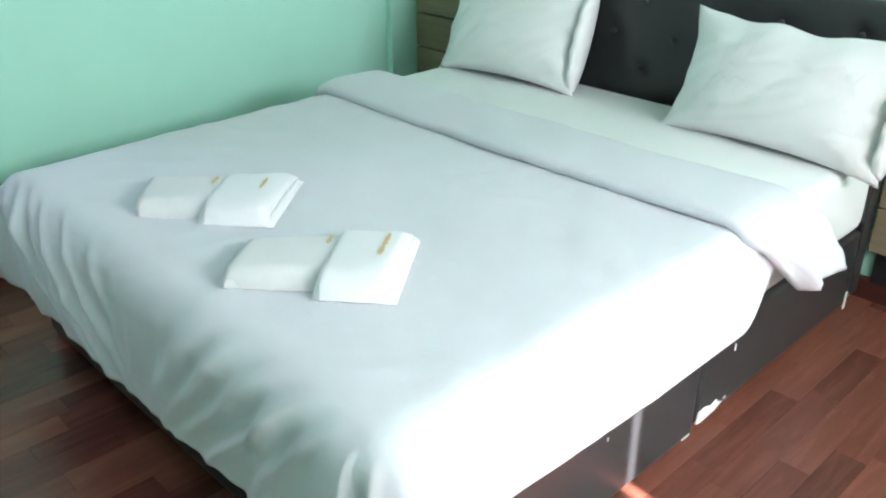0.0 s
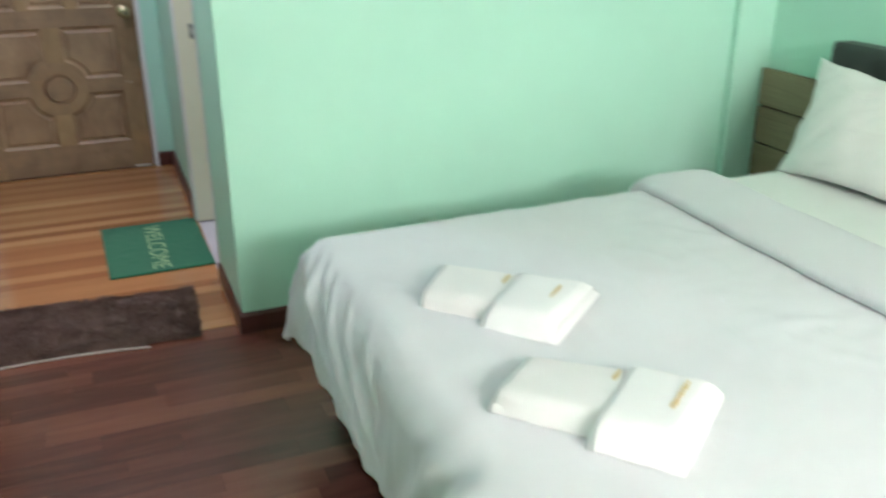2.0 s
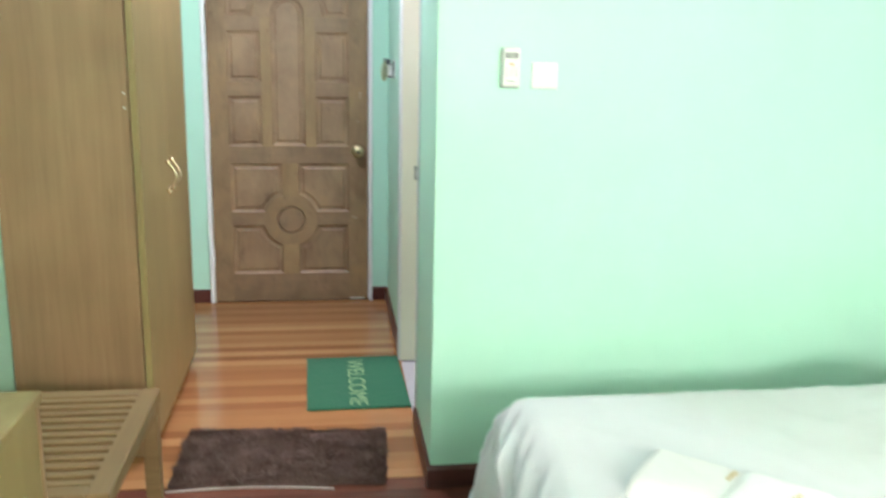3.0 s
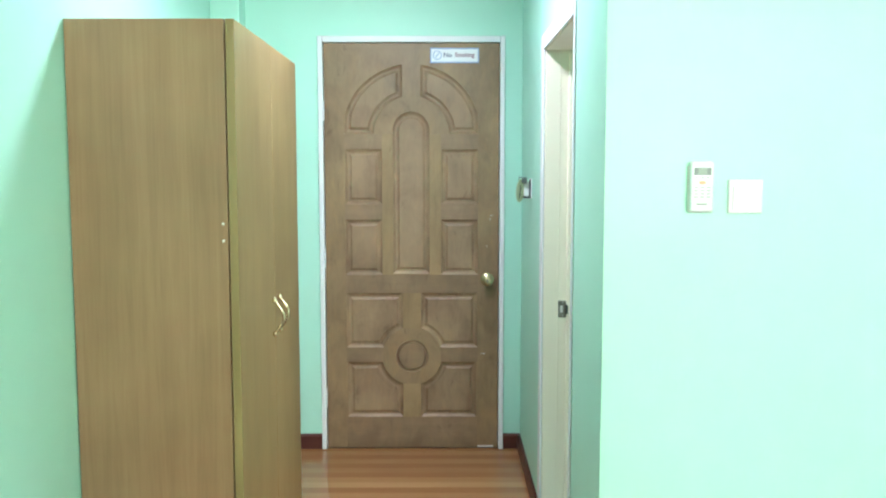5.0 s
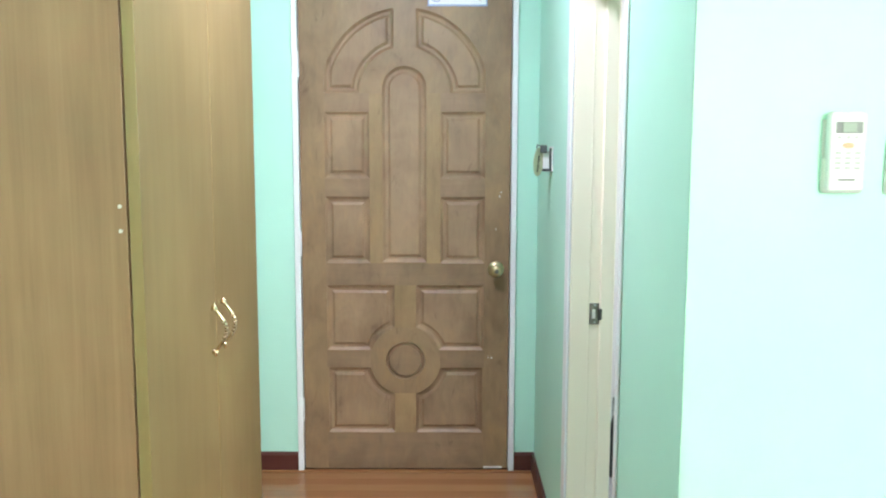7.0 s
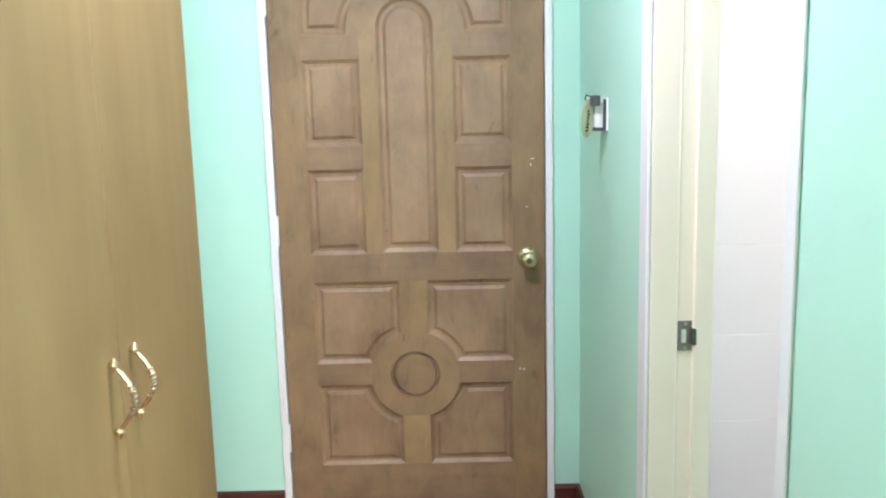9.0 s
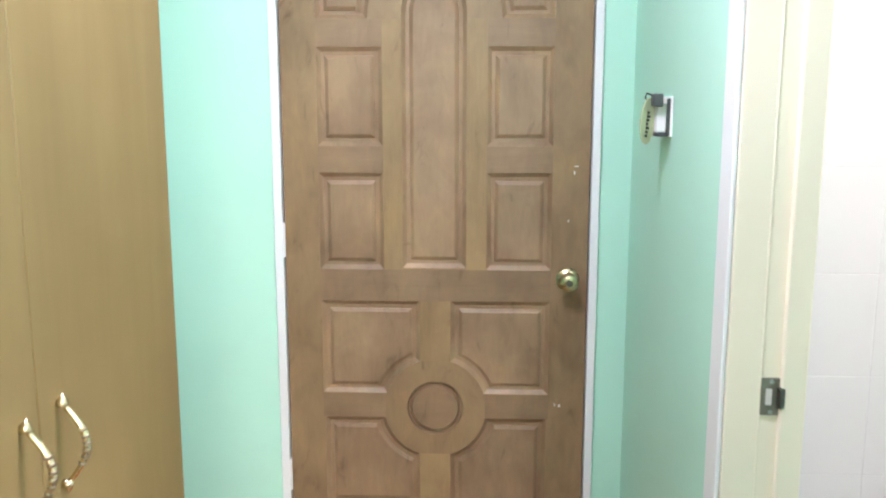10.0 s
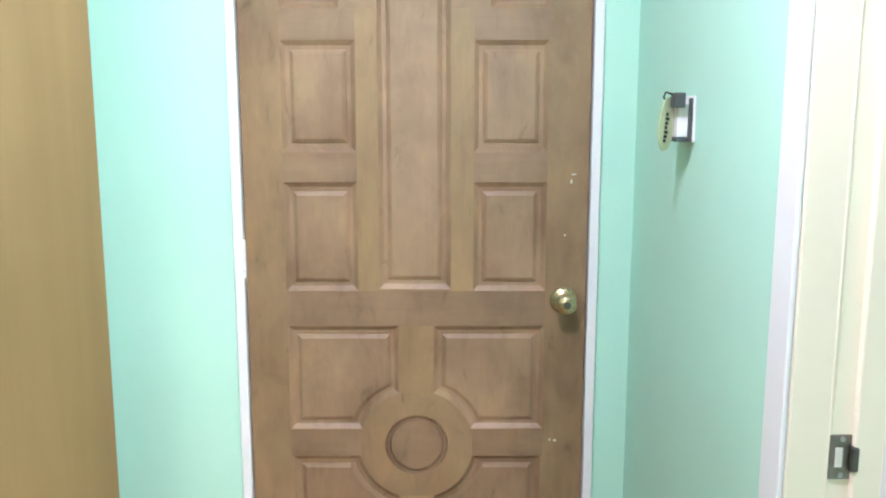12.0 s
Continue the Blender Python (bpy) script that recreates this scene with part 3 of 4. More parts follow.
part("jamb", box((xa0 + 0.001, OP0 - 0.03, 0), (xa0 + 0.13, OP0, OPZ), 0.002), CREAM, bf, "cream painted jamb")
part("casing", box((xa0 - 0.003, OP0 - 0.033, 0), (xa0 + 0.0005, OP0 - 0.001, OPZ + 0.062), 0.001), WHITE_GLOSS, bf, "white casing strip")
part("head", box((xa0 + 0.003, OP0, OPZ), (xb, OP1 + 0.03, OPZ + 0.032), 0.002), CREAM, bf)
part("casing", box((xa0 - 0.006, OP0 - 0.001, OPZ + 0.004), (xa0 + 0.002, OP1 + 0.002, OPZ + 0.06), 0.003), WHITE_GLOSS, bf, "white casing strip")
st = thing("strike_plate", (xa + 0.07, OP1, 0.895), "worn dark steel strike plate on the bathroom jamb", "strike plate")
sx0, sx1 = wx(OP1) + 0.052, wx(OP1) + 0.086
bm = box((sx0, OP1 - 0.0025, 0.864), (sx1, OP1 + 0.001, 0.928), 0.001)
part("plate", bm, WORN_STEEL, st, "worn steel plate")
part("lip", box((sx1 - 0.008, OP1 - 0.014, 0.878), (sx1 + 0.003, OP1 - 0.001, 0.914), 0.003), DARK_STEEL, st)
part("latch_hole", box((sx0 + 0.008, OP1 - 0.0035, 0.882), (sx0 + 0.018, OP1 - 0.002, 0.91)), TORN, st, "pale latch opening")
for z in (0.87, 0.922):
    part("screw", lathe([(0, 0.004), (0.002, 0.0035)], ((sx0 + sx1) / 2, OP1 - 0.0025, z), (0, -1, 0), 10), STEEL, st)

BX0, BX1, BY0, BY1 = wx(3.2) + 0.13, 2.3, PY + 0.12, DOORY
solid("wall_bathroom", box((BX1, BY0, 0), (BX1 + 0.1, BY1, CEILZ)), TILE, "white tiled bathroom side wall", "wall")
solid("floor_bathroom", prism([(wx(OP0) - 0.004, OP0), (wx(OP0) + 0.14, OP0), (wx(OP0) + 0.14, BY0), (BX1, BY0), (BX1, BY1), (BX0, BY1), (BX0, OP1), (wx(OP1) - 0.004, OP1)], -0.1, -0.004), GREY_TILE, "grey tiled bathroom floor and door sill", "floor")
tw = thing("tiled_wall", (1.48, BY1, 0), "white glazed tiles on the bathroom wall", "tile wall", kind="structure")
part("grout", box((BX0 - 0.02, BY1 - 0.0163, 0), (BX1, BY1 - 0.002, CEILZ)), GROUT, tw)
tile_me = None
for i in range(6):
    for k in range(8):
        if tile_me is None:
            tile_me = bpy.data.meshes.new("tile")
            bmt = box((0, -0.008, 0), (0.298, 0, 0.298), 0.0015, 1)
            bmt.to_mesh(tile_me)
            bmt.free()
            tile_me.materials.append(TILE)
        ob = new("tile", tile_me)
        under(ob, tw)
        ob.location += Vector((BX0 - 0.018 + i * 0.3, BY1 - 0.0095, 0.002 + k * 0.3))

bd = thing("bidet_sprayer", (1.345, BY1 - 0.02, 0.4), "chrome wall bidet sprayer with white hose in the bathroom", "bidet sprayer")
part("valve", lathe([(0, 0.028), (0.006, 0.028), (0.01, 0.014), (0.05, 0.013), (0.055, 0.018), (0.075, 0.018)], (1.345, BY1 - 0.012, 0.628), (0, -1, 0), 18), CHROME, bd, "", True)
part("lever", tube([(1.345, BY1 - 0.06, 0.628), (1.375, BY1 - 0.062, 0.612)], [0.007, 0.005], 10), STEEL, bd, "", True)
part("sprayer_head", tube([(1.342, BY1 - 0.07, 0.60), (1.348, BY1 - 0.078, 0.57), (1.352, BY1 - 0.075, 0.545)], [0.012, 0.011, 0.016], 12), PLASTIC_WARM, bd, "pale sprayer head", True)
part("collar", lathe([(0, 0.017), (0.012, 0.017), (0.014, 0.012)], (1.352, BY1 - 0.075, 0.553), (0, 0, -1), 14), STEEL, bd, "", True)
hose = [(1.345 + 0.055 * (k / 9) ** 1.6, BY1 - 0.06, 0.54 - k * 0.026) for k in range(10)]
part("hose", tube(hose, 0.007, 8), PLASTIC_WARM, bd, "pale flexible hose", True)
hose = [(1.352 + 0.07 * math.sin(k * 0.17), BY1 - 0.07, 0.54 - 0.028 * k) for k in range(9)]
part("hose", tube(hose, 0.005, 8), PLASTIC_WARM, bd, "pale flexible hose", True)
bw = thing("hose_coil", (1.36, BY1 - 0.07, 0.1), "black rubber hose curling on the bathroom wall", "hose")
part("loop", tube([(1.465 + 0.105 * math.cos(radians(a)), BY1 - 0.05, 0.23 + 0.13 * math.sin(radians(a))) for a in range(125, 236, 8)], 0.010, 10), BLACK, bw, "", True)
part("tail", tube([(1.465 + 0.125 * math.cos(radians(a)), BY1 - 0.03, 0.20 + 0.16 * math.sin(radians(a))) for a in range(110, 255, 10)], 0.006, 8), PLASTIC_WARM, bw, "pale hose end", True)
dp = thing("dustpan", (0.955, BY1 - 0.06, 0), "black plastic dustpan leaning on the bathroom wall", "dustpan")
bm = bmesh.new()
prof = [(0.84, 0.0), (0.932, 0.0), (0.936, 0.115), (0.950, 0.122), (0.952, 0.15), (0.963, 0.175), (0.947, 0.255), (0.93, 0.285), (0.89, 0.25), (0.84, 0.13)]
fr0 = [bm.verts.new((x, BY1 - 0.09 + 0.18 * z, z + 0.0)) for x, z in prof]
fr1 = [bm.verts.new((x, BY1 - 0.06 + 0.18 * z, z + 0.0)) for x, z in prof]
bm.faces.new(fr0)
bm.faces.new(fr1[::-1])
for i in range(len(prof)):
    j = (i + 1) % len(prof)
    bm.faces.new((fr0[i], fr0[j], fr1[j], fr1[i]))
part("pan", bm, BLACK, dp)
part("handle", tube([(0.90, BY1 - 0.03, 0.25), (0.895, BY1 - 0.025, 0.33)], 0.011), BLACK, dp)

# ---- lamps on the ceilings ----
def ceiling_lamp(x, y, r, label):
    ob = thing("ceiling_lamp", (x, y, CEILZ), label, "ceiling lamp", "round ceiling lamps")
    part("base", lathe([(0, r), (0.018, r), (0.02, r * 0.96)], (x, y, CEILZ), (0, 0, -1), 32), WHITE_GLOSS, ob)
    part("diffuser", lathe([(0, r * 0.93), (0.012, r * 0.88), (0.02, r * 0.6), (0.022, r * 0.2)], (x, y, CEILZ - 0.02), (0, 0, -1), 32), glow, ob, "glowing opal diffuser", True)


ceiling_lamp(-0.08, 3.22, 0.16, "round white corridor ceiling lamp, lit")
ceiling_lamp(1.35, 3.6, 0.16, "round white bathroom ceiling lamp, lit")

# ---- key card switch, remote, light switch ----
ky = 4.18
kx = wx(ky)
ks = thing("key_switch", (kx, ky, 1.30), "key card power switch with dark holder and oval key tag", "key switch")
part("plate", box((kx - 0.006, ky - 0.043, 1.302), (kx, ky + 0.043, 1.390), 0.002), PLASTIC, ks)
part("holder", box((kx - 0.013, ky - 0.042, 1.303), (kx - 0.005, ky - 0.033, 1.386), 0.002), DARK_HOLDER, ks)
part("holder", box((kx - 0.036, ky - 0.042, 1.303), (kx - 0.0135, ky + 0.034, 1.312), 0.002), DARK_HOLDER, ks)
part("card", box((kx - 0.034, ky - 0.038, 1.3125), (kx - 0.0135, ky + 0.030, 1.375), 0.002), PLASTIC, ks, "white key card block")
part("fob_clip", box((kx - 0.046, ky - 0.056, 1.368), (kx - 0.024, ky - 0.026, 1.396), 0.003), DARK_HOLDER, ks, "dark key card end")
tag_m = Matrix.Translation((kx - 0.050, ky - 0.020, 1.337)) @ Matrix.Rotation(radians(38), 4, "Z") @ Matrix.Rotation(radians(8), 4, "Y")
bm = bmesh.new()
for y0 in (-0.0015, 0.0015):
    bm.faces.new([bm.verts.new((0.024 * math.cos(k * math.pi / 16), y0, 0.052 * math.sin(k * math.pi / 16))) for k in range(32)])
bm.verts.ensure_lookup_table()
for k in range(32):
    bm.faces.new((bm.verts[k], bm.verts[(k + 1) % 32], bm.verts[32 + (k + 1) % 32], bm.verts[32 + k]))
bm.transform(tag_m)
tag = part("key_tag", bm, TAG, ks, "oval yellow-green plastic key tag")
for k in range(7):
    bm = box((-0.004, -0.0028, -0.002), (0.002 + 0.002 * (k % 3), -0.0018, 0.0035))
    bm.transform(tag_m @ Matrix.Translation((-0.002, 0, -0.034 + k * 0.0085)))
    under(part("print", bm, BLACK, ks), tag)
part("cord", tube([(kx - 0.045, ky - 0.04, 1.392), (kx - 0.056, ky - 0.03, 1.397), (kx - 0.058, ky - 0.022, 1.388), (kx - 0.052, ky - 0.02, 1.378)], 0.0018, 6), BLACK, ks)

def remote_control(x, z):
    """Slim air conditioner remote held upright in a wall cradle; x, z: lower middle."""
    rm = thing("remote_control", (x, PY, z), "white air conditioner remote in a wall holder", "remote control")
    part("holder", box((x - 0.0285, PY - 0.017, z - 0.002), (x + 0.0305, PY, z + 0.052), 0.005, 3), PLASTIC_WARM, rm, "wall holder")
    part("holder_back", box((x - 0.028, PY - 0.005, z + 0.050), (x + 0.026, PY, z + 0.108), 0.002), PLASTIC_WARM, rm)
    part("body", box((x - 0.0265, PY - 0.027, z), (x + 0.0285, PY - 0.006, z + 0.119), 0.007, 4), PLASTIC, rm, "", True)
    part("display", box((x - 0.019, PY - 0.0285, z + 0.087), (x + 0.021, PY - 0.0265, z + 0.104), 0.001), GREY_PLASTIC, rm, "grey display surround")
    part("screen", box((x - 0.010, PY - 0.030, z + 0.0885), (x + 0.011, PY - 0.028, z + 0.1025)), LCD, rm)
    for dx in (-0.013, 0.001, 0.013):
        part("button", box((x + dx - 0.003, PY - 0.0282, z + 0.079), (x + dx + 0.003, PY - 0.0265, z + 0.083), 0.0006, 1), BUTTON, rm)
    bm = lathe([(0, 0.006), (0.0015, 0.0055)], (0, 0, 0), (0, -1, 0), 16)
    bm.transform(Matrix.Translation((x + 0.001, PY - 0.027, z + 0.069)) @ Matrix.Diagonal((1.5, 1, 0.75, 1)))
    part("power_button", bm, ORANGE, rm, "orange power button")
    for r in range(4):
        for c in range(3):
            bx, bz = x - 0.0135 + c * 0.0145, z + 0.058 - r * 0.0075
            part("button", box((bx - 0.0045, PY - 0.0282, bz - 0.0018), (bx + 0.0045, PY - 0.0265, bz + 0.0018), 0.0006, 1), BUTTON, rm)
    part("brand_bar", box((x - 0.012, PY - 0.0276, z + 0.017), (x + 0.013, PY - 0.0268, z + 0.020)), GREY_PLASTIC, rm)


remote_control(0.755, 1.330)
sw = thing("light_switch", (0.864, PY, 1.326), "square white rocker light switch on the wall", "light switch")
part("plate", box((0.824, PY - 0.009, 1.326), (0.905, PY, 1.406), 0.003, 3), PLASTIC, sw)
part("rocker", box((0.8335, PY - 0.0125, 1.334), (0.9005, PY - 0.0085, 1.390), 0.0015), PLASTIC, sw)

# ---- wardrobe ----
WX0, WX1, WY0, WY1, WZ = -0.871, -0.441, 2.683, 3.682, 1.834
wd = thing("wardrobe", ((WX0 + WX1) / 2, (WY0 + WY1) / 2, 0), "tall oak laminate two-door wardrobe, doors closed", "wardrobe")
part("side_panel", box((WX0, WY0, 0.0), (WX1, WY0 + 0.018, WZ), 0.0012), OAK, wd)
part("side_panel", box((WX0, WY1 - 0.018, 0.0), (WX1, WY1, WZ), 0.0012), OAK, wd)
part("top_panel", box((WX0, WY0 + 0.018, WZ - 0.02), (WX1, WY1 - 0.018, WZ - 0.002), 0.0012), OAK, wd)
part("back_panel", box((WX0, WY0 + 0.018, 0.05), (WX0 + 0.006, WY1 - 0.018, WZ - 0.02)), OAK, wd)
part("plinth", box((WX1 - 0.03, WY0 + 0.018, 0.0), (WX1 - 0.012, WY1 - 0.018, 0.055), 0.001), OAK, wd)
part("bottom_panel", box((WX0 + 0.006, WY0 + 0.018, 0.055), (WX1 - 0.002, WY1 - 0.018, 0.073)), OAK, wd)
mid = 3.196
for y0, y1, hy in ((WY0 + 0.0, mid - 0.0012, 3.153), (mid + 0.0012, WY1, 3.244)):
    d = part("door", box((WX1 + 0.004, y0, 0.05), (WX1 + 0.028, y1, WZ), 0.0015), OAK_DOOR, wd)
    xf = WX1 + 0.028
    pts = [(xf + 0.006 + 0.030 * math.sin(math.pi * k / 12), hy, 0.886 + 0.110 * k / 12) for k in range(13)]
    h = under(part("handle", tube(pts, [0.0032 + 0.0018 * math.sin(math.pi * k / 12) for k in range(13)], 10), PALE_GOLD, wd, "curved pale gold pull handle", True), d)
    for z, s in ((0.886, -1), (0.996, 1)):
        bm = lathe([(0, 0.0065), (0.004, 0.0075), (0.010, 0.005), (0.017, 0.001)], (xf + 0.007, hy, z - s * 0.004), (0, 0, s), 12)
        under(part("finial", bm, PALE_GOLD, wd, "", True), d)
        under(part("foot", lathe([(0, 0.006), (0.008, 0.005)], (xf, hy, z), (1, 0, 0), 12), PALE_GOLD, wd, "", True), d)
    for k in range(6):
        a = (k + 3.2) / 12
        c = Vector((xf + 0.006 + 0.030 * math.sin(math.pi * a), hy, 0.886 + 0.110 * a))
        under(part("inlay", lathe([(-0.0024, 0.0051), (0, 0.0058), (0.0024, 0.0051)], c, (0.3 * math.cos(math.pi * a), 0, 1), 10), PATTERN, wd, "dark patterned inlay", True), d)
for z in (1.281, 1.234):
    part("screw_cap", lathe([(0, 0.0042), (0.0012, 0.0038)], (-0.4535, WY0, z), (0, -1, 0), 12), TORN, wd, "pale screw cap")

# ---- slatted luggage bench and desk along the left wall ----
bn = thing("luggage_rack", (-0.63, 1.95, 0), "low brown wooden luggage rack with a slatted top", "luggage rack")
BX_0, BX_1, BYN, BYF, BZ = -0.860, -0.312, 1.62, 2.275, 0.42
part("side_rail", box((BX_1 - 0.055, BYN, BZ - 0.045), (BX_1, BYF, BZ), 0.004), PINE_Y, bn)
part("side_rail", box((BX_0, BYN, BZ - 0.045), (BX_0 + 0.055, BYF, BZ), 0.004), PINE_Y, bn)
part("end_rail", box((BX_0 + 0.055, BYF - 0.05, BZ - 0.045), (BX_1 - 0.055, BYF, BZ - 0.001), 0.004), PINE, bn)
part("end_rail", box((BX_0 + 0.055, BYN, BZ - 0.045), (BX_1 - 0.055, BYN + 0.05, BZ - 0.001), 0.004), PINE, bn)
ny = 12
for k in range(ny):
    y = BYN + 0.058 + k * (BYF - BYN - 0.116 - 0.022) / (ny - 1)
    part("slat", box((BX_0 + 0.052, y, BZ - 0.018), (BX_1 - 0.052, y + 0.027, BZ - 0.003), 0.002, 1), PINE, bn)
for x in (BX_0 + 0.002, BX_1 - 0.047):
    for y in (BYN + 0.004, BYF - 0.06):
        part("leg", box((x, y, 0.0), (x + 0.045, y + 0.045, BZ - 0.045), 0.004), PINE, bn)
part("stretcher", box((BX_0 + 0.012, BYN + 0.05, 0.10), (BX_0 + 0.035, BYF - 0.06, 0.135), 0.003), PINE_Y, bn)

dk = thing("desk", (-0.69, 1.1, 0), "oak laminate desk with a panelled end", "desk")
DXR, DYF, DYN, DZ = -0.421, 1.566, 0.55, 0.70
part("desktop", box((LEFT + 0.004, DYN, DZ - 0.025), (DXR, DYF, DZ), 0.002), OAK_DOOR, dk)
part("end_panel", box((LEFT + 0.02, DYF - 0.022, 0.0), (DXR - 0.006, DYF - 0.004, DZ - 0.025), 0.0015), OAK, dk)
part("end_panel", box((LEFT + 0.02, DYN + 0.004, 0.0), (DXR - 0.006, DYN + 0.022, DZ - 0.025), 0.0015), OAK, dk)
part("front_panel", box((DXR - 0.022, DYN + 0.022, 0.06), (DXR - 0.008, DYF - 0.022, DZ - 0.025), 0.0015), OAK_DOOR, dk)

# ---- bed ----
bed = thing("bed", (1.68, 1.0, 0), "double divan bed base in scuffed dark leatherette", "bed")
BY_N, BY_F, BX_F, BX_H = 0.172, 1.835, 0.712, 2.60
part("base_half", box((BX_F, BY_N, 0.012), (1.688, BY_F, 0.29), 0.012, 3), LEATHER, bed)
part("base_half", box((1.694, BY_N + 0.001, 0.03), (BX_H, BY_F, 0.29), 0.012, 3), LEATHER, bed)
bm = bmesh.new()
edge = [(1.70, 0.034), (1.722, 0.03), (1.79, 0.034), (1.825, 0.046), (1.80, 0.055), (1.795, 0.066), (1.765, 0.060), (1.735, 0.072), (1.704, 0.07)]
f0 = [bm.verts.new((x, BY_N - 0.0015, z)) for x, z in edge]
f1 = [bm.verts.new((x, BY_N + 0.004, z)) for x, z in edge]
bm.faces.new(f0)
bm.faces.new(f1[::-1])
for i in range(len(edge)):
    bm.faces.new((f0[i], f0[(i + 1) % len(edge)], f1[(i + 1) % len(edge)], f1[i]))
part("torn_patch", bm, TORN, bed, "torn leatherette showing white backing")
for x, z, w, h in ((1.838, 0.05, 0.012, 0.008), (1.855, 0.20, 0.006, 0.02), (1.30, 0.21, 0.005, 0.012), (2.585, 0.05, 0.014, 0.06), (1.655, 0.018, 0.035, 0.006)):
    part("scuff", box((x - w / 2, BY_N - 0.0012, z - h / 2), (x + w / 2, BY_N + 0.002, z + h / 2), 0.0008, 1), TORN, bed, "pale scuff mark")
for x in (0.80, 1.62, 1.76, 2.5):
    for y in (0.26, 1.74):
        part("foot", lathe([(0, 0.025), (0.03, 0.03)], (x, y, 0.0), (0, 0, 1), 12), BLACK, bed)
part("mattress", box((0.66, 0.17, 0.29), (BX_H, 1.84, 0.545), 0.05, 4), SHEET, bed, "mattress in a white fitted sheet", True)

hb = thing("headboard", (2.66, 1.04, 0.3), "dark button-tufted leatherette headboard against the wall", "headboard")
HY0, HY1, HZ0, HZ1, HX = 0.185, 1.905, 0.03, 0.965, 2.612
bm = bmesh.new()
NY, NZ = 120, 66
butt = [(HY0 + 0.12 + i * 0.247 + (0.1235 if r % 2 else 0), HZ1 - 0.10 - r * 0.115) for r in range(4) for i in range(7) if HY0 + 0.12 + i * 0.247 + (0.1235 if r % 2 else 0) < HY1 - 0.05]
grid = []
for iz in range(NZ + 1):
    row = []
    for iy in range(NY + 1):
        y, z = HY0 + (HY1 - HY0) * iy / NY, 0.30 + (HZ1 - 0.30) * iz / NZ
        e = min(y - HY0, HY1 - y, HZ1 - z)
        puff = 0.0 if e > 0.03 else 0.03 - math.sqrt(max(0, 0.03 ** 2 - (0.03 - max(e, 0)) ** 2))
        dent = sum(0.014 * math.exp(-((y - by) ** 2 + (z - bz) ** 2) / 0.0011) for by, bz in butt)
        row.append(bm.verts.new((HX + puff + dent, y, z)))
    grid.append(row)
for a, b in zip(grid, grid[1:]):
    for i in range(NY):
        bm.faces.new((a[i], a[i + 1], b[i + 1], b[i]))
part("padding", bm, LEATHER, hb, "", True)
part("backing", box((HX + 0.028, HY0, HZ0), (2.715, HY1, HZ1), 0.006), LEATHER, hb)
for by, bz in butt:
    part("button", lathe([(-0.004, 0.011), (0.002, 0.011), (0.005, 0.006)], (HX + 0.010, by, bz), (-1, 0, 0), 12), LEATHER, hb, "", True)
for y0, y1 in ((1.912, 2.322), (-0.23, 0.178)):
    wp = thing("wall_panel", (2.72, (y0 + y1) / 2, 0.17), "brown horizontal wood boards flanking the headboard", "wall panel", "headboard side panels")
    for k in range(4):
        z1 = 0.795 - k * 0.155
        part("board", box((2.705, y0, z1 - 0.148), (2.735, y1, z1), 0.003), PANEL_WOOD, wp)
    part("batten", box((2.732, y0 + 0.02, 0.0), (HEAD, y1 - 0.02, 0.79)), BLACK, wp)


# ---- bed linen ----
RX, RY0, RY1, RR = 0.705, 0.20, 1.70, 0.095


def drape(px, py, top, flare=0.10, x1=9.0):
    """Where a point of a flat sheet comes to lie over the mattress edges."""
    qx, qy = max(px, RX), min(max(py, RY0), RY1)
    dx, dy = px - qx, py - qy
    d = math.hypot(dx, dy)
    if d < 1e-9:
        return Vector((px, py, top)), 0.0, Vector((0, 0, 0))
    n = Vector((dx / d, dy / d, 0))
    if d > 0.37:
        d = 0.37 + (d - 0.37) * 0.25
    quarter = RR * math.pi / 2
    if d < quarter:
        f, g = RR * math.sin(d / RR), RR * (1 - math.cos(d / RR))
    else:
        f, g = RR + (d - quarter) * flare, RR + (d - quarter) * 0.985
    return Vector((qx, qy, top - g)) + n * f, d, n


# drawn folds of the foot end: start along the edge, slant, height, half width
FOLDS = [(1.70, -0.9, 0.013, 0.026), (1.63, -1.2, 0.019, 0.022), (1.55, -1.3, 0.014, 0.020), (1.46, -1.3, 0.018, 0.024), (1.33, -1.2, 0.012, 0.022),
         (1.18, -0.9, 0.009, 0.026), (0.70, 0.5, 0.009, 0.030), (0.56, 0.8, 0.015, 0.024), (0.44, 1.0, 0.012, 0.020), (0.33, 1.0, 0.017, 0.022), (0.24, 0.8, 0.013, 0.018)]


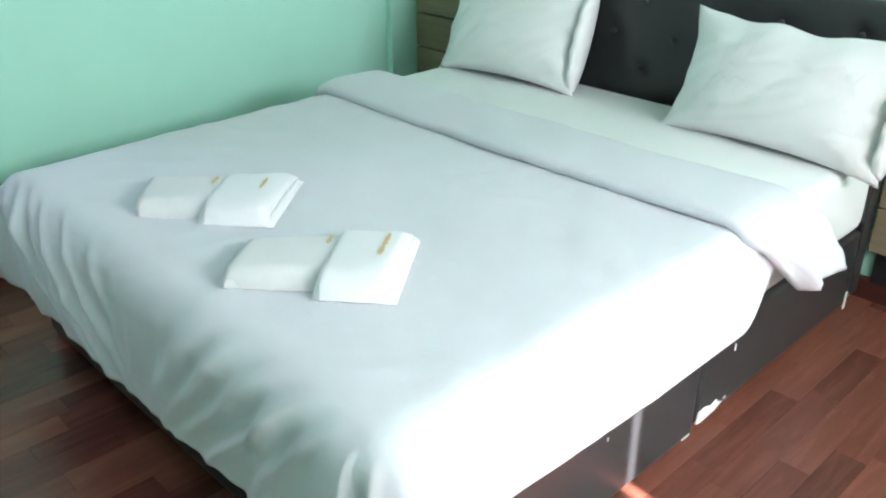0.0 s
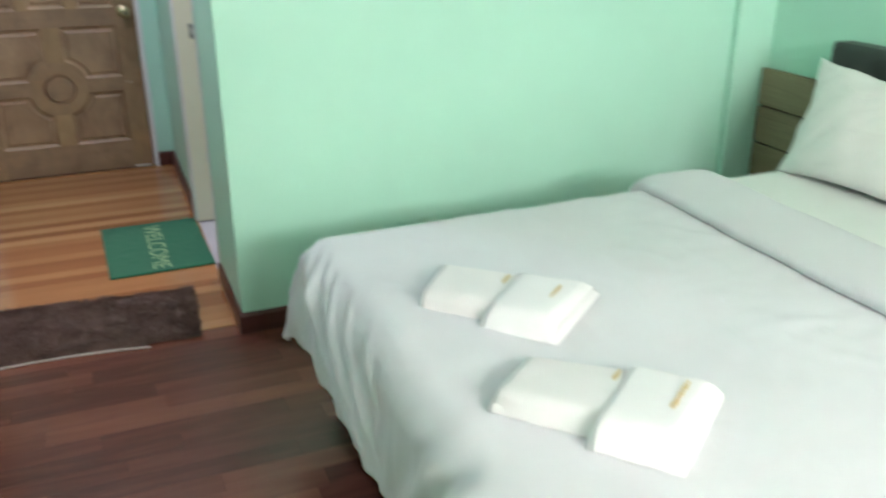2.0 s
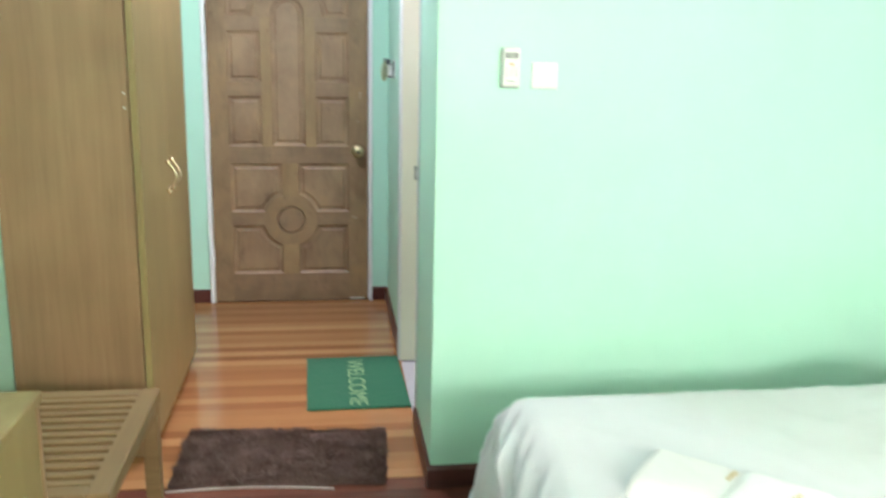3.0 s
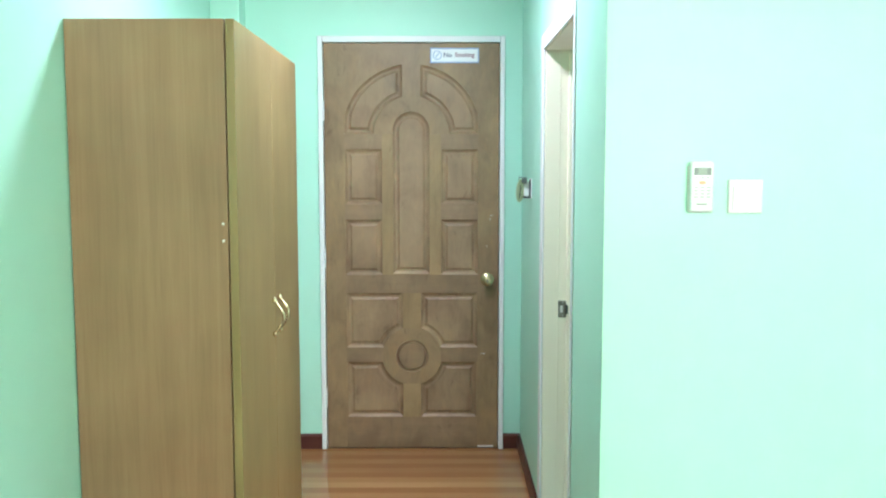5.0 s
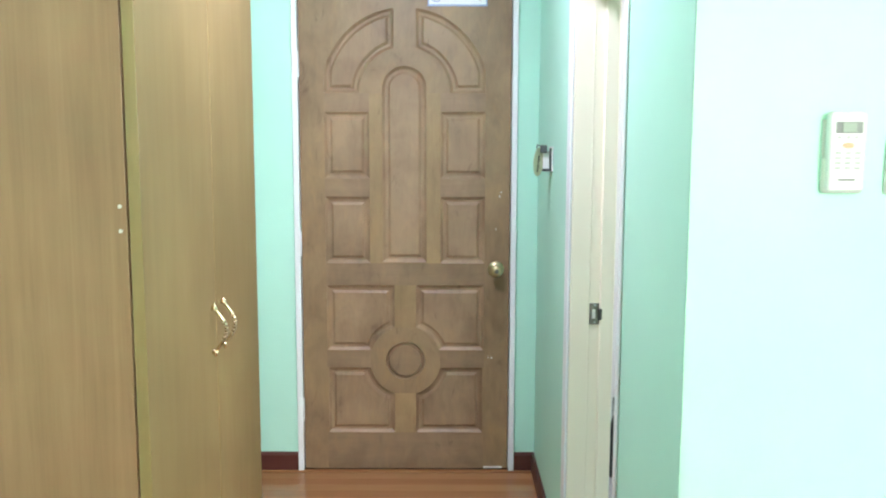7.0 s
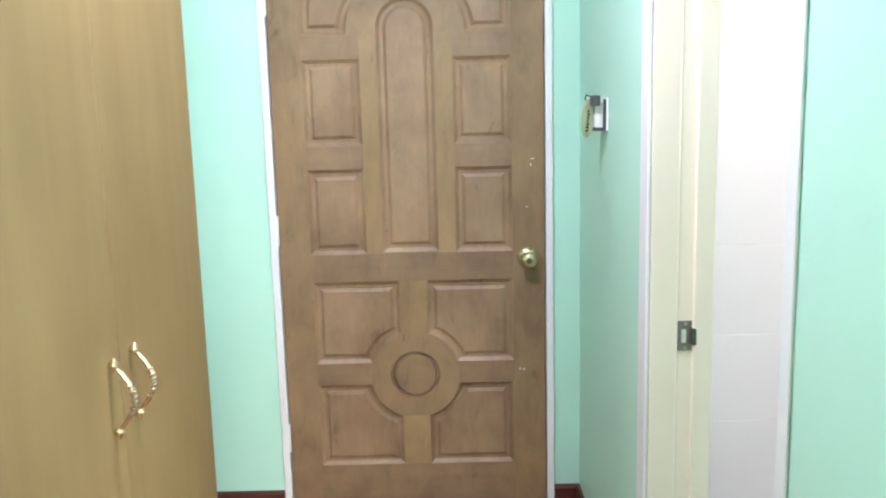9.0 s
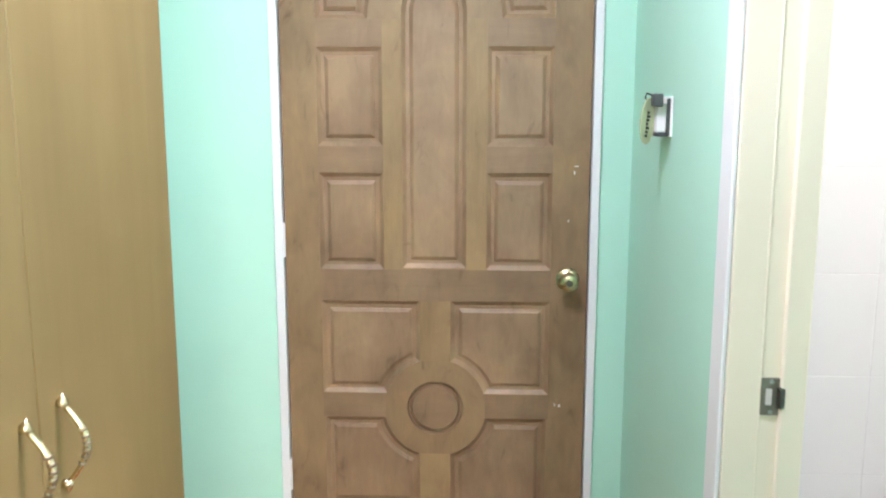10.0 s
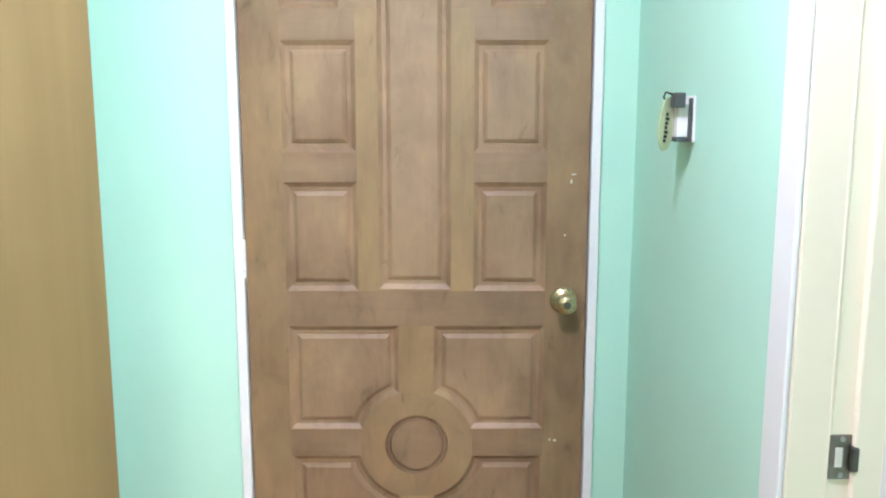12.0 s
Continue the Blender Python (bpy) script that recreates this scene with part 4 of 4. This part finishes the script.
def duvet_mesh():
    bm = bmesh.new()
    X0, X1, Y0, Y1 = RX - 0.35, 1.93, RY0 - 0.292, RY1 + 0.36
    nx, ny_ = 200, 330
    rows = []
    for i in range(nx + 1):
        row = []
        px = X0 + (X1 - X0) * i / nx
        for j in range(ny_ + 1):
            py = Y0 + (Y1 - Y0) * j / ny_
            # hem is not cut straight
            hx = px + 0.016 * noise.noise(Vector((py * 4.0, 0.5, 0))) * max(0, (RX - px)) * 2
            foot_end = min(1.0, max(0.0, (1.35 - px) / 0.6))
            oy = py if py > RY0 else RY0 - (RY0 - py) * (1 - 0.06 * foot_end)
            if px > 1.70 and py < RY0:
                k = min(1.0, (px - 1.70) / 0.2)
                oy = RY0 - (RY0 - py) * (1 - 0.6 * k * k * (3 - 2 * k))
            # the free corner at the wall side stands out as a loose flap
            tx, ty = max(0.0, RX - hx), max(0.0, oy - RY1)
            flap = (2 * tx * ty / (tx * tx + ty * ty)) ** 1.5 if tx * ty > 0 else 0.0
            p, d, n = drape(hx, oy, 0.578, 0.10 + 0.24 * flap)
            amp = max(0.0, d - 0.07)
            if n.length:
                s = p.x * n.y - p.y * n.x + 0.5 * math.atan2(n.y, n.x)
                front = 1.0 if n.x < -0.3 else 0.12
                # long slanting folds run from the mattress edge to the hem, tighter at the two foot corners
                tight = math.exp(-((py - 1.62) / 0.30) ** 2) + math.exp(-((py - 0.22) / 0.34) ** 2)
                lean = 0.6 + 2.4 * math.tanh((py - 0.75) / 0.4)
                if n.x < -0.5:
                    hold = min(1.0, max(0.0, d - 0.03) / 0.10) * (1 - 0.65 * min(1.0, max(0.0, d - 0.24) / 0.1))
                    for y0, slope, high, wide in FOLDS:
                        off = (py - y0 - slope * (d - 0.05) - 0.02 * noise.noise(Vector((d * 7, y0 * 9, 0)))) / wide
                        if abs(off) < 5:
                            p += n * 1.2 * high * hold * (math.exp(-off * off) - 0.55 * math.exp(-((off - 1.9) / 1.2) ** 2))
                amp *= 1.35 - 1.1 * min(1.0, max(0.0, d - 0.20) / 0.14)
                long_fold = noise.noise(Vector((s * 6.5 + d * lean, d * 0.8, 1.3))) + 0.5 * noise.noise(Vector((s * 14 + d * 2.2 * lean, d * 1.5, 6.1)))
                crease = 0.5 - abs(noise.noise(Vector((s * 8 + d * 1.4 * lean, d * 2.0, 11.0)))) * 2.6 - 0.5 * abs(noise.noise(Vector((s * 17 + d * 2.6 * lean, d * 6.0, 21.0))))
                crumple = noise.noise(Vector((s * 15, d * 13, 3.7))) * min(1.0, amp * 5) * (0.3 if d > 0.3 else 1.0)
                p += n * (0.19 * amp * long_fold * front * (0.55 + 0.5 * tight) + 0.012 * amp + (0.005 * crumple + 0.09 * amp * crease * (0.45 + 0.6 * tight)) * front)
                p.z += 0.012 * amp * noise.noise(Vector((s * 5.0, 2.0, 8.0))) * front
            w = noise.noise(Vector((px * 2.1, py * 2.1, 0.0))) * 0.007 + noise.noise(Vector((px * 7 + py * 3, py * 5, 4.0))) * 0.0025
            ridge = 0.0
            near_fold = max(0.0, 1 - abs(px - 1.55) / 0.35)
            ridge += 0.0022 * near_fold * noise.noise(Vector((px * 9 + py * 9, py * 24 - px * 8, 7.0)))
            edge_near = max(0.0, 1 - abs(py - RY0) / 0.25)
            ridge += 0.004 * edge_near * noise.noise(Vector((px * 15 - py * 6, py * 6, 9.0)))
            soft = noise.noise(Vector((px * 4.5 + py * 2, py * 3.2 - px * 1.5, 14.0)))
            ridge += 0.003 * max(0.0, 0.25 - abs(soft)) * 4
            p.z += (w + ridge) * (1 if d < 0.1 else 0.4)
            row.append(bm.verts.new(p))
        rows.append(row)
    for a, b in zip(rows, rows[1:]):
        for j in range(ny_):
            bm.faces.new((a[j], b[j], b[j + 1], a[j + 1]))
    for f in bm.faces:
        f.normal_update()
    bm.normal_update()
    mid_face = min(bm.faces, key=lambda f: (f.calc_center_median() - Vector((1.2, 1.0, 0.6))).length)
    if mid_face.normal.z < 0:
        bmesh.ops.reverse_faces(bm, faces=bm.faces[:])
        bm.normal_update()
    return thicken(bm, 0.012)


dv = thing("duvet", (1.2, 1.0, 0.55), "white cotton duvet spread over the bed, hanging over the foot", "duvet")
part("cover", duvet_mesh(), LINEN, dv, "", True)


def fold_mesh():
    """The duvet's head end turned back: a soft flattened roll across the bed."""
    bm = bmesh.new()
    n, ring = 150, 26
    rows = []
    for j in range(n + 1):
        u = j / n
        py = (RY0 - 0.27) + (RY1 + 0.13 - RY0 + 0.27) * u
        p, d, nrm = drape(1.85, py, 0.583, 0.30)
        ends = min(1.0, min(u, 1 - u) * 26)
        thick = 0.030 * (0.45 + 0.55 * math.sqrt(ends)) * (1 + 0.12 * math.exp(-((py - 1.66) / 0.14) ** 2))
        half = 0.158 - 0.16 * max(0, d - 0.1)
        row = []
        for k in range(ring):
            a = k * 2 * math.pi / ring
            ca, sa = math.cos(a), math.sin(a)
            ox = half * math.copysign(abs(ca) ** 0.6, ca)
            oz = thick * math.copysign(abs(sa) ** 0.75, sa)
            x = 1.85 + 0.028 * max(0.0, py - 0.5) + 0.035 * max(0.0, (1 - py)) + (0.95 * max(0, d - 0.07) if py < 1 else 0.0) + ox + 0.006 * noise.noise(Vector((py * 5, ca, 2)))
            lift = -0.022 * max(0, ca) + 0.006 * noise.noise(Vector((py * 6, ca * 2, 5)))
            up = Vector((0, 0, 1)) if d < 1e-6 else (Vector((0, 0, 1)) * max(0, math.cos(min(d / RR, 1.5))) + nrm * math.sin(min(d / RR, 1.5)))
            q = Vector((x, p.y, p.z)) + up * (oz + lift + thick * 0.35)
            if d > 0.1:
                q += nrm * 0.015 * math.sin(ca * 7 + d * 20)
            row.append(bm.verts.new(q))
        rows.append(row)
    for a, b in zip(rows, rows[1:]):
        for k in range(ring):
            bm.faces.new((a[k], a[(k + 1) % ring], b[(k + 1) % ring], b[k]))
    bm.faces.new(rows[0][::-1])
    bm.faces.new(rows[-1])
    return bm


part("turned_fold", fold_mesh(), LINEN, dv, "turned back head end of the duvet", True)


def pillow(centre, width, height, thick, lean, turn, seed, label):
    """Soft cushion standing on its long edge, leaning back by lean degrees from upright."""
    bm = bmesh.new()
    N = 44
    m = Matrix.Translation(centre) @ Matrix.Rotation(radians(turn), 4, "Z") @ Matrix.Rotation(radians(lean), 4, "Y")
    sheets = []
    for side in (-1, 1):
        g = []
        for i in range(N + 1):
            row = []
            for j in range(N + 1):
                u, v = 2 * i / N - 1, 2 * j / N - 1
                pull = 1 - 0.09 * (1 - u * u) * abs(v) ** 3 - 0.0
                pull_u = 1 - 0.07 * (1 - v * v) * abs(u) ** 3
                t = max(0.0, (1 - abs(u) ** 2.4) * (1 - abs(v) ** 2.4)) ** 0.58
                t *= 1 + 0.10 * v * -1
                ear = 1 + 0.055 * abs(u * v) ** 4
                y = u * width / 2 * pull_u * ear + 0.016 * noise.noise(Vector((v * 2.2 + seed, 1.0, 0))) * abs(u) ** 4
                z = v * height / 2 * pull * ear + 0.018 * noise.noise(Vector((u * 2.6 + seed, 4.0, 0))) * max(0.0, v) ** 3
                x = side * thick / 2 * t
                crease = noise.noise(Vector((u * 3 + seed, v * 3, side * 2.0))) * 0.004 + noise.noise(Vector((u * 5 + v * 3.5 + seed, v * 2.2, side * 3.0))) * 0.006
                pinch = 0.014 * math.sin(7 * (u - v) + seed) * max(0, abs(u * v) - 0.12) + 0.012 * max(0.0, 0.22 - abs(noise.noise(Vector((u * 1.6 + v * 2.4 + seed, v - u, 5.0))))) * 2
                x += (crease + pinch) * min(1, t * 1.4)
                co = m @ Vector((x, y, z))
                row.append(bm.verts.new(co))
            g.append(row)
        sheets.append(g)
        for i in range(N):
            for j in range(N):
                bm.faces.new((g[i][j], g[i + 1][j], g[i + 1][j + 1], g[i][j + 1]))
    bmesh.ops.remove_doubles(bm, verts=bm.verts[:], dist=0.0004)
    ob = thing("pillow", (centre[0], centre[1], 0.55), label, "pillow", "bed pillows")
    part("cushion", bm, PILLOW, ob, "", True)
    # open end of the pillowcase
    bm = bmesh.new()
    rows = []
    for k in range(3):
        row = []
        for j in range(25):
            v = 2 * j / 24 - 1
            bulge = (1 - abs(v) ** 2.2) ** 0.6
            for side in (-1,):
                row.append(bm.verts.new(m @ Vector((-thick * (0.28 - 0.02 * k) * bulge + 0.005 * math.sin(j * 1.3), -width / 2 * (0.955 + 0.035 * k), v * height / 2 * 0.93))))
        rows.append(row)
    for k in range(3):
        row = []
        for j in range(25):
            v = 2 * j / 24 - 1
            bulge = (1 - abs(v) ** 2.2) ** 0.6
            row.append(bm.verts.new(m @ Vector((thick * (0.20 + 0.02 * k) * bulge, -width / 2 * (1.03 - 0.03 * k), v * height / 2 * 0.93))))
        rows.append(row)
    for a, b in zip(rows, rows[1:]):
        for j in range(24):
            bm.faces.new((a[j], a[j + 1], b[j + 1], b[j]))
    thicken(bm, 0.003)
    part("case_opening", bm, PILLOW, ob, "loose open end of the pillowcase", True)


pillow((2.455, 1.50, 0.733), 0.615, 0.395, 0.17, 20, 4, 1.0, "plump white pillow leaning on the headboard near the wall")
pillow((2.435, 0.43, 0.718), 0.69, 0.38, 0.17, 22, -3, 5.0, "creased white pillow leaning on the headboard near the window side")


def towel_fold(ob, name, corners, high, layers, material, label, seed, back=0.55, spread=0.0045):
    """A folded towel over a plan outline (near start, near end, far end, far start): thick rounded fold
    along the near side, thinning to the far side, with the leaves of its layers showing at the start."""
    c = [Vector((x, y, 0)) for x, y in corners]
    along = (c[1] - c[0]).normalized()
    na, nb = 26, 34
    for k in range(layers):
        bm = bmesh.new()
        z0, z1 = high * k / layers, high * (k + 1) / layers
        tops, lows = [], []
        for i in range(na + 1):
            u = i / na
            edge_u = min(1.0, min(u, 1 - u) * na / 2.2)
            rt, rl = [], []
            for j in range(nb + 1):
                v = j / nb
                p = (c[0] * (1 - u) + c[1] * u) * (1 - v) + (c[3] * (1 - u) + c[2] * u) * v
                p += along * spread * (layers - 1 - k) * (-1 if u < 0.5 else 0.6) * abs(1 - 2 * u)
                n0 = noise.noise(Vector((p.x * 11 + seed, p.y * 11, k * 0.4)))
                n1 = noise.noise(Vector((p.x * 27, p.y * 27 + seed, k * 0.7)))
                near = math.sqrt(max(0.0, 1 - (1 - min(1.0, v / 0.17)) ** 2))
                far = math.sqrt(max(0.0, 1 - (1 - min(1.0, (1 - v) / 0.06)) ** 2))
                fall = 1 - (1 - back) * max(0.0, (v - 0.2) / 0.8) ** 1.2
                h = near * far * fall
                p += Vector((n1, -n0, 0)) * 0.004 * abs(2 * v - 1) ** 3
                soft = 0.86 + 0.14 * math.sqrt(edge_u) if u < 0.5 else 0.5 + 0.5 * math.sqrt(min(1.0, (1 - u) * 6))
                bed = 0.5775
                rt.append(bm.verts.new((p.x, p.y, bed + 0.004 + z1 * h * soft + (0.0032 * n0 + 0.0012 * n1) * h)))
                rl.append(bm.verts.new((p.x, p.y, bed + 0.001 + (z0 * h + 0.0008) * 0.96 + 0.0028 * n0 * h * (1 if k else 0))))
            tops.append(rt)
            lows.append(rl)
        for g in (tops, lows):
            for i in range(na):
                for j in range(nb):
                    bm.faces.new((g[i][j], g[i + 1][j], g[i + 1][j + 1], g[i][j + 1]))
        for i in (0, na):
            for j in range(nb):
                bm.faces.new((tops[i][j], tops[i][j + 1], lows[i][j + 1], lows[i][j]))
        for j in (0, nb):
            for i in range(na):
                bm.faces.new((tops[i][j], tops[i + 1][j], lows[i + 1][j], lows[i][j]))
        part(name, bm, material, ob, label if k == 0 else "", True)


def stitched(ob, name, a, b, across, z0, z1, count, wide):
    """Row of short gold stitches from a to b on the plan, too small to read."""
    a, b, q = Vector((*a, z0)), Vector((*b, z1)), Vector((*across, 0)).normalized()
    t = (b - a).normalized()
    for k in range(count):
        p = a.lerp(b, (k + 0.5) / count)
        w = wide * (0.55 + 0.45 * ((k * 7) % 5) / 4)
        bm = box((-w / 2, -0.36 * (b - a).length / count, 0), (w / 2, 0.36 * (b - a).length / count, 0.0014), 0.0004, 1)
        m = Matrix((q, t, Vector((0, 0, 1)))).transposed().to_4x4()
        m.translation = p
        bm.transform(m)
        part(name, bm, GOLD_THREAD, ob, "gold stitched mark")


tw_a = thing("towel_set", (0.95, 1.16, 0.578), "pair of folded white towels on the bed beside the wall side", "towels", "folded towels")
towel_fold(tw_a, "bath_towel", ((0.772, 1.200), (0.925, 1.034), (1.085, 1.205), (0.905, 1.372)), 0.036, 2, TERRY_OLD, "folded off-white bath towel", 1.0)
towel_fold(tw_a, "hand_towel", ((0.864, 1.047), (0.964, 0.928), (1.182, 1.112), (1.048, 1.236)), 0.047, 4, TERRY, "folded white hand towel lapped over the other", 4.0, 0.6, 0.006)
stitched(tw_a, "stitched_mark", (1.085, 1.108), (1.022, 1.052), (0.7, -0.7), 0.619, 0.622, 7, 0.010)
stitched(tw_a, "stitched_band", (1.016, 1.232), (0.975, 1.192), (0.7, -0.7), 0.607, 0.611, 7, 0.010)
tw_b = thing("towel_set", (0.93, 0.68, 0.578), "pair of folded white towels in the middle of the bed", "towels", "folded towels")
towel_fold(tw_b, "bath_towel", ((0.734, 0.745), (0.895, 0.558), (1.075, 0.715), (0.882, 0.870)), 0.040, 3, TERRY_OLD, "folded off-white bath towel", 8.0)
towel_fold(tw_b, "hand_towel", ((0.838, 0.572), (0.938, 0.456), (1.158, 0.628), (1.046, 0.748)), 0.052, 3, TERRY, "folded white hand towel lapped over the other", 12.0, 0.6, 0.005)
stitched(tw_b, "stitched_mark", (1.088, 0.638), (0.995, 0.566), (0.7, -0.7), 0.6225, 0.629, 9, 0.012)
stitched(tw_b, "stitched_band", (1.008, 0.742), (0.920, 0.668), (0.7, -0.7), 0.609, 0.615, 9, 0.011)

# ---- mats ----
wm = thing("welcome_mat", (0.317, 3.335, 0), "green rubber-backed welcome mat with pale lettering", "door mat")
bm = box((0.105, 3.035, 0.0), (0.532, 3.645, 0.009), 0.003)
bm.transform(Matrix.Translation((0.317, 3.335, 0)) @ Matrix.Rotation(radians(0.9), 4, "Z") @ Matrix.Translation((-0.317, -3.335, 0)))
part("mat_body", bm, MAT_GREEN, wm)
place = Matrix.Translation((0.318, 3.33, 0.0095)) @ Matrix.Rotation(radians(-90), 4, "Z") @ Matrix.Diagonal((1.0, 0.95, 1, 1))
part("lettering", text_mesh("WELCOME", 0.112, place, 0.0008), MAT_TEXT, wm, "pale green capital letters")

rg = thing("shag_rug", (0.04, 2.61, 0), "dark brown shaggy bath rug across the corridor threshold", "rug")
RC = [Vector((-0.335, 2.425, 0)), Vector((0.385, 2.385, 0)), Vector((0.412, 2.80, 0)), Vector((-0.325, 2.862, 0))]


def rug_at(u, v):
    return (RC[0] * (1 - u) + RC[1] * u) * (1 - v) + (RC[3] * (1 - u) + RC[2] * u) * v


bm = bmesh.new()
g = []
for i in range(61):
    row = []
    for j in range(37):
        u, v = i / 60, j / 36
        p = rug_at(u, v)
        e = min(u, 1 - u, v, 1 - v) * 12
        h = 0.004 + 0.013 * min(1, e) ** 0.5 + 0.003 * noise.noise(p * 6)
        h -= 0.008 * math.exp(-((u - 0.47 - 0.02 * v) / 0.014) ** 2)
        p = p + Vector((0.010 * noise.noise(p * 7), 0.010 * noise.noise(p * 7 + Vector((5, 0, 0))), 0))
        row.append(bm.verts.new((p.x, p.y, max(0.003, h))))
    g.append(row)
for a, b in zip(g, g[1:]):
    for j in range(36):
        bm.faces.new((a[j], b[j], b[j + 1], a[j + 1]))
part("rug_body", bm, SHAG, rg, "", True)
verts, faces = [], []
for k in range(26000):
    u, v = random.uniform(0, 1), random.uniform(0, 1)
    p = rug_at(u, v)
    comb = Vector((noise.noise(p * 14), noise.noise(p * 14 + Vector((9, 3, 0))), 0))
    h = random.uniform(0.007, 0.015) * (1 + 0.5 * noise.noise(p * 9)) - 0.007 * math.exp(-((u - 0.47 - 0.02 * v) / 0.02) ** 2)
    a, w = random.uniform(0, 6.28), random.uniform(0.0016, 0.0030)
    lean = comb * 0.022 + Vector((random.uniform(-1, 1), random.uniform(-1, 1), 0)) * 0.010
    n = len(verts)
    verts += [(p.x + w * math.cos(a + q), p.y + w * math.sin(a + q), 0.011) for q in (0, 2.09, 4.18)]
    verts.append((p.x + lean.x, p.y + lean.y, 0.013 + h))
    faces += [(n, n + 1, n + 3), (n + 1, n + 2, n + 3), (n + 2, n, n + 3)]
me = bpy.data.meshes.new("shag")
me.from_pydata(verts, [], faces)
me.materials.append(SHAG)
tagged(under(new("shag", me), rg), kind="stuff")
bm = tube([(-0.34 + 0.55 * k / 14, 2.432 - 0.028 * k / 14 + 0.02 * math.sin(math.pi * k / 14) - 0.03, 0.005) for k in range(15)], 0.0045, 8)
part("hem", bm, BACKING, rg, "pale turned hem at the edge", True)

# ---- floors: strips laid along x ----
fb = thing("floor_bedroom", (0.9, 0.3, 0), "dark red-brown laminate floor in staggered strips", "floor", kind="structure")
part("underlay", box((LEFT, BACK, -0.1), (HEAD, 2.44, -0.0075)), UNDERLAY, fb)
fc = thing("floor_corridor", (-0.2, 3.55, 0), "glossy orange-brown striped laminate corridor floor", "floor", kind="structure")
part("underlay", box((LEFT, 2.44, -0.1), (0.552, DOORY + 0.08, -0.0075)), UNDERLAY, fc)


def strip_mesh(name, length, width, material):
    bm = box((-length / 2, -width / 2, -0.008), (length / 2, width / 2, 0.0))
    me = bpy.data.meshes.new(name)
    bm.to_mesh(me)
    bm.free()
    me.materials.append(material)
    return me


rng = random.Random(7)
SW = 0.0795
LENS = (0.30, 0.42, 0.54, 0.66)
strip_meshes = {L: strip_mesh("plank", L - 0.0006, SW - 0.0006, LAMINATE) for L in LENS}
rest = bmesh.new()
count = 0
y = 2.436 - SW / 2
while y > BACK + 0.03:
    x = LEFT + 0.004 - rng.uniform(0, 0.3)
    while x < HEAD - 0.02:
        L = rng.choice(LENS)
        c = x + L / 2
        near = (c < 0.75 and 0.75 < y < 2.45) or (0.9 < c < 2.7 and -0.62 < y < 0.22)
        if near and x > LEFT and x + L < HEAD and count < 300:
            ob = new("plank", strip_meshes[L])
            under(ob, fb)
            ob.location += Vector((c, y, 0))
            count += 1
        else:
            a, b = max(x, LEFT), min(x + L, HEAD)
            if b - a > 0.01:
                box((a + 0.0003, y - SW / 2 + 0.0003, -0.008), (b - 0.0003, y + SW / 2 - 0.0003, 0.0), bm=rest)
        x += L
    y -= SW
tagged(part("plank_rest", rest, LAMINATE_REST, fb), kind="stuff")

CW = 0.064
y = 2.442 + CW / 2
pale = True
while y - CW / 2 < DOORY - 0.002:
    w = min(CW, 2 * (DOORY - y))
    a, b = LEFT + 0.002, wx(y) - 0.002
    ob = new("plank", strip_mesh("plank", b - a, w - 0.0006, CORRIDOR_PALE if pale else CORRIDOR_DEEP))
    under(ob, fc)
    ob.location += Vector(((a + b) / 2, y, 0))
    pale = not pale if rng.random() < 0.85 else pale
    y += CW
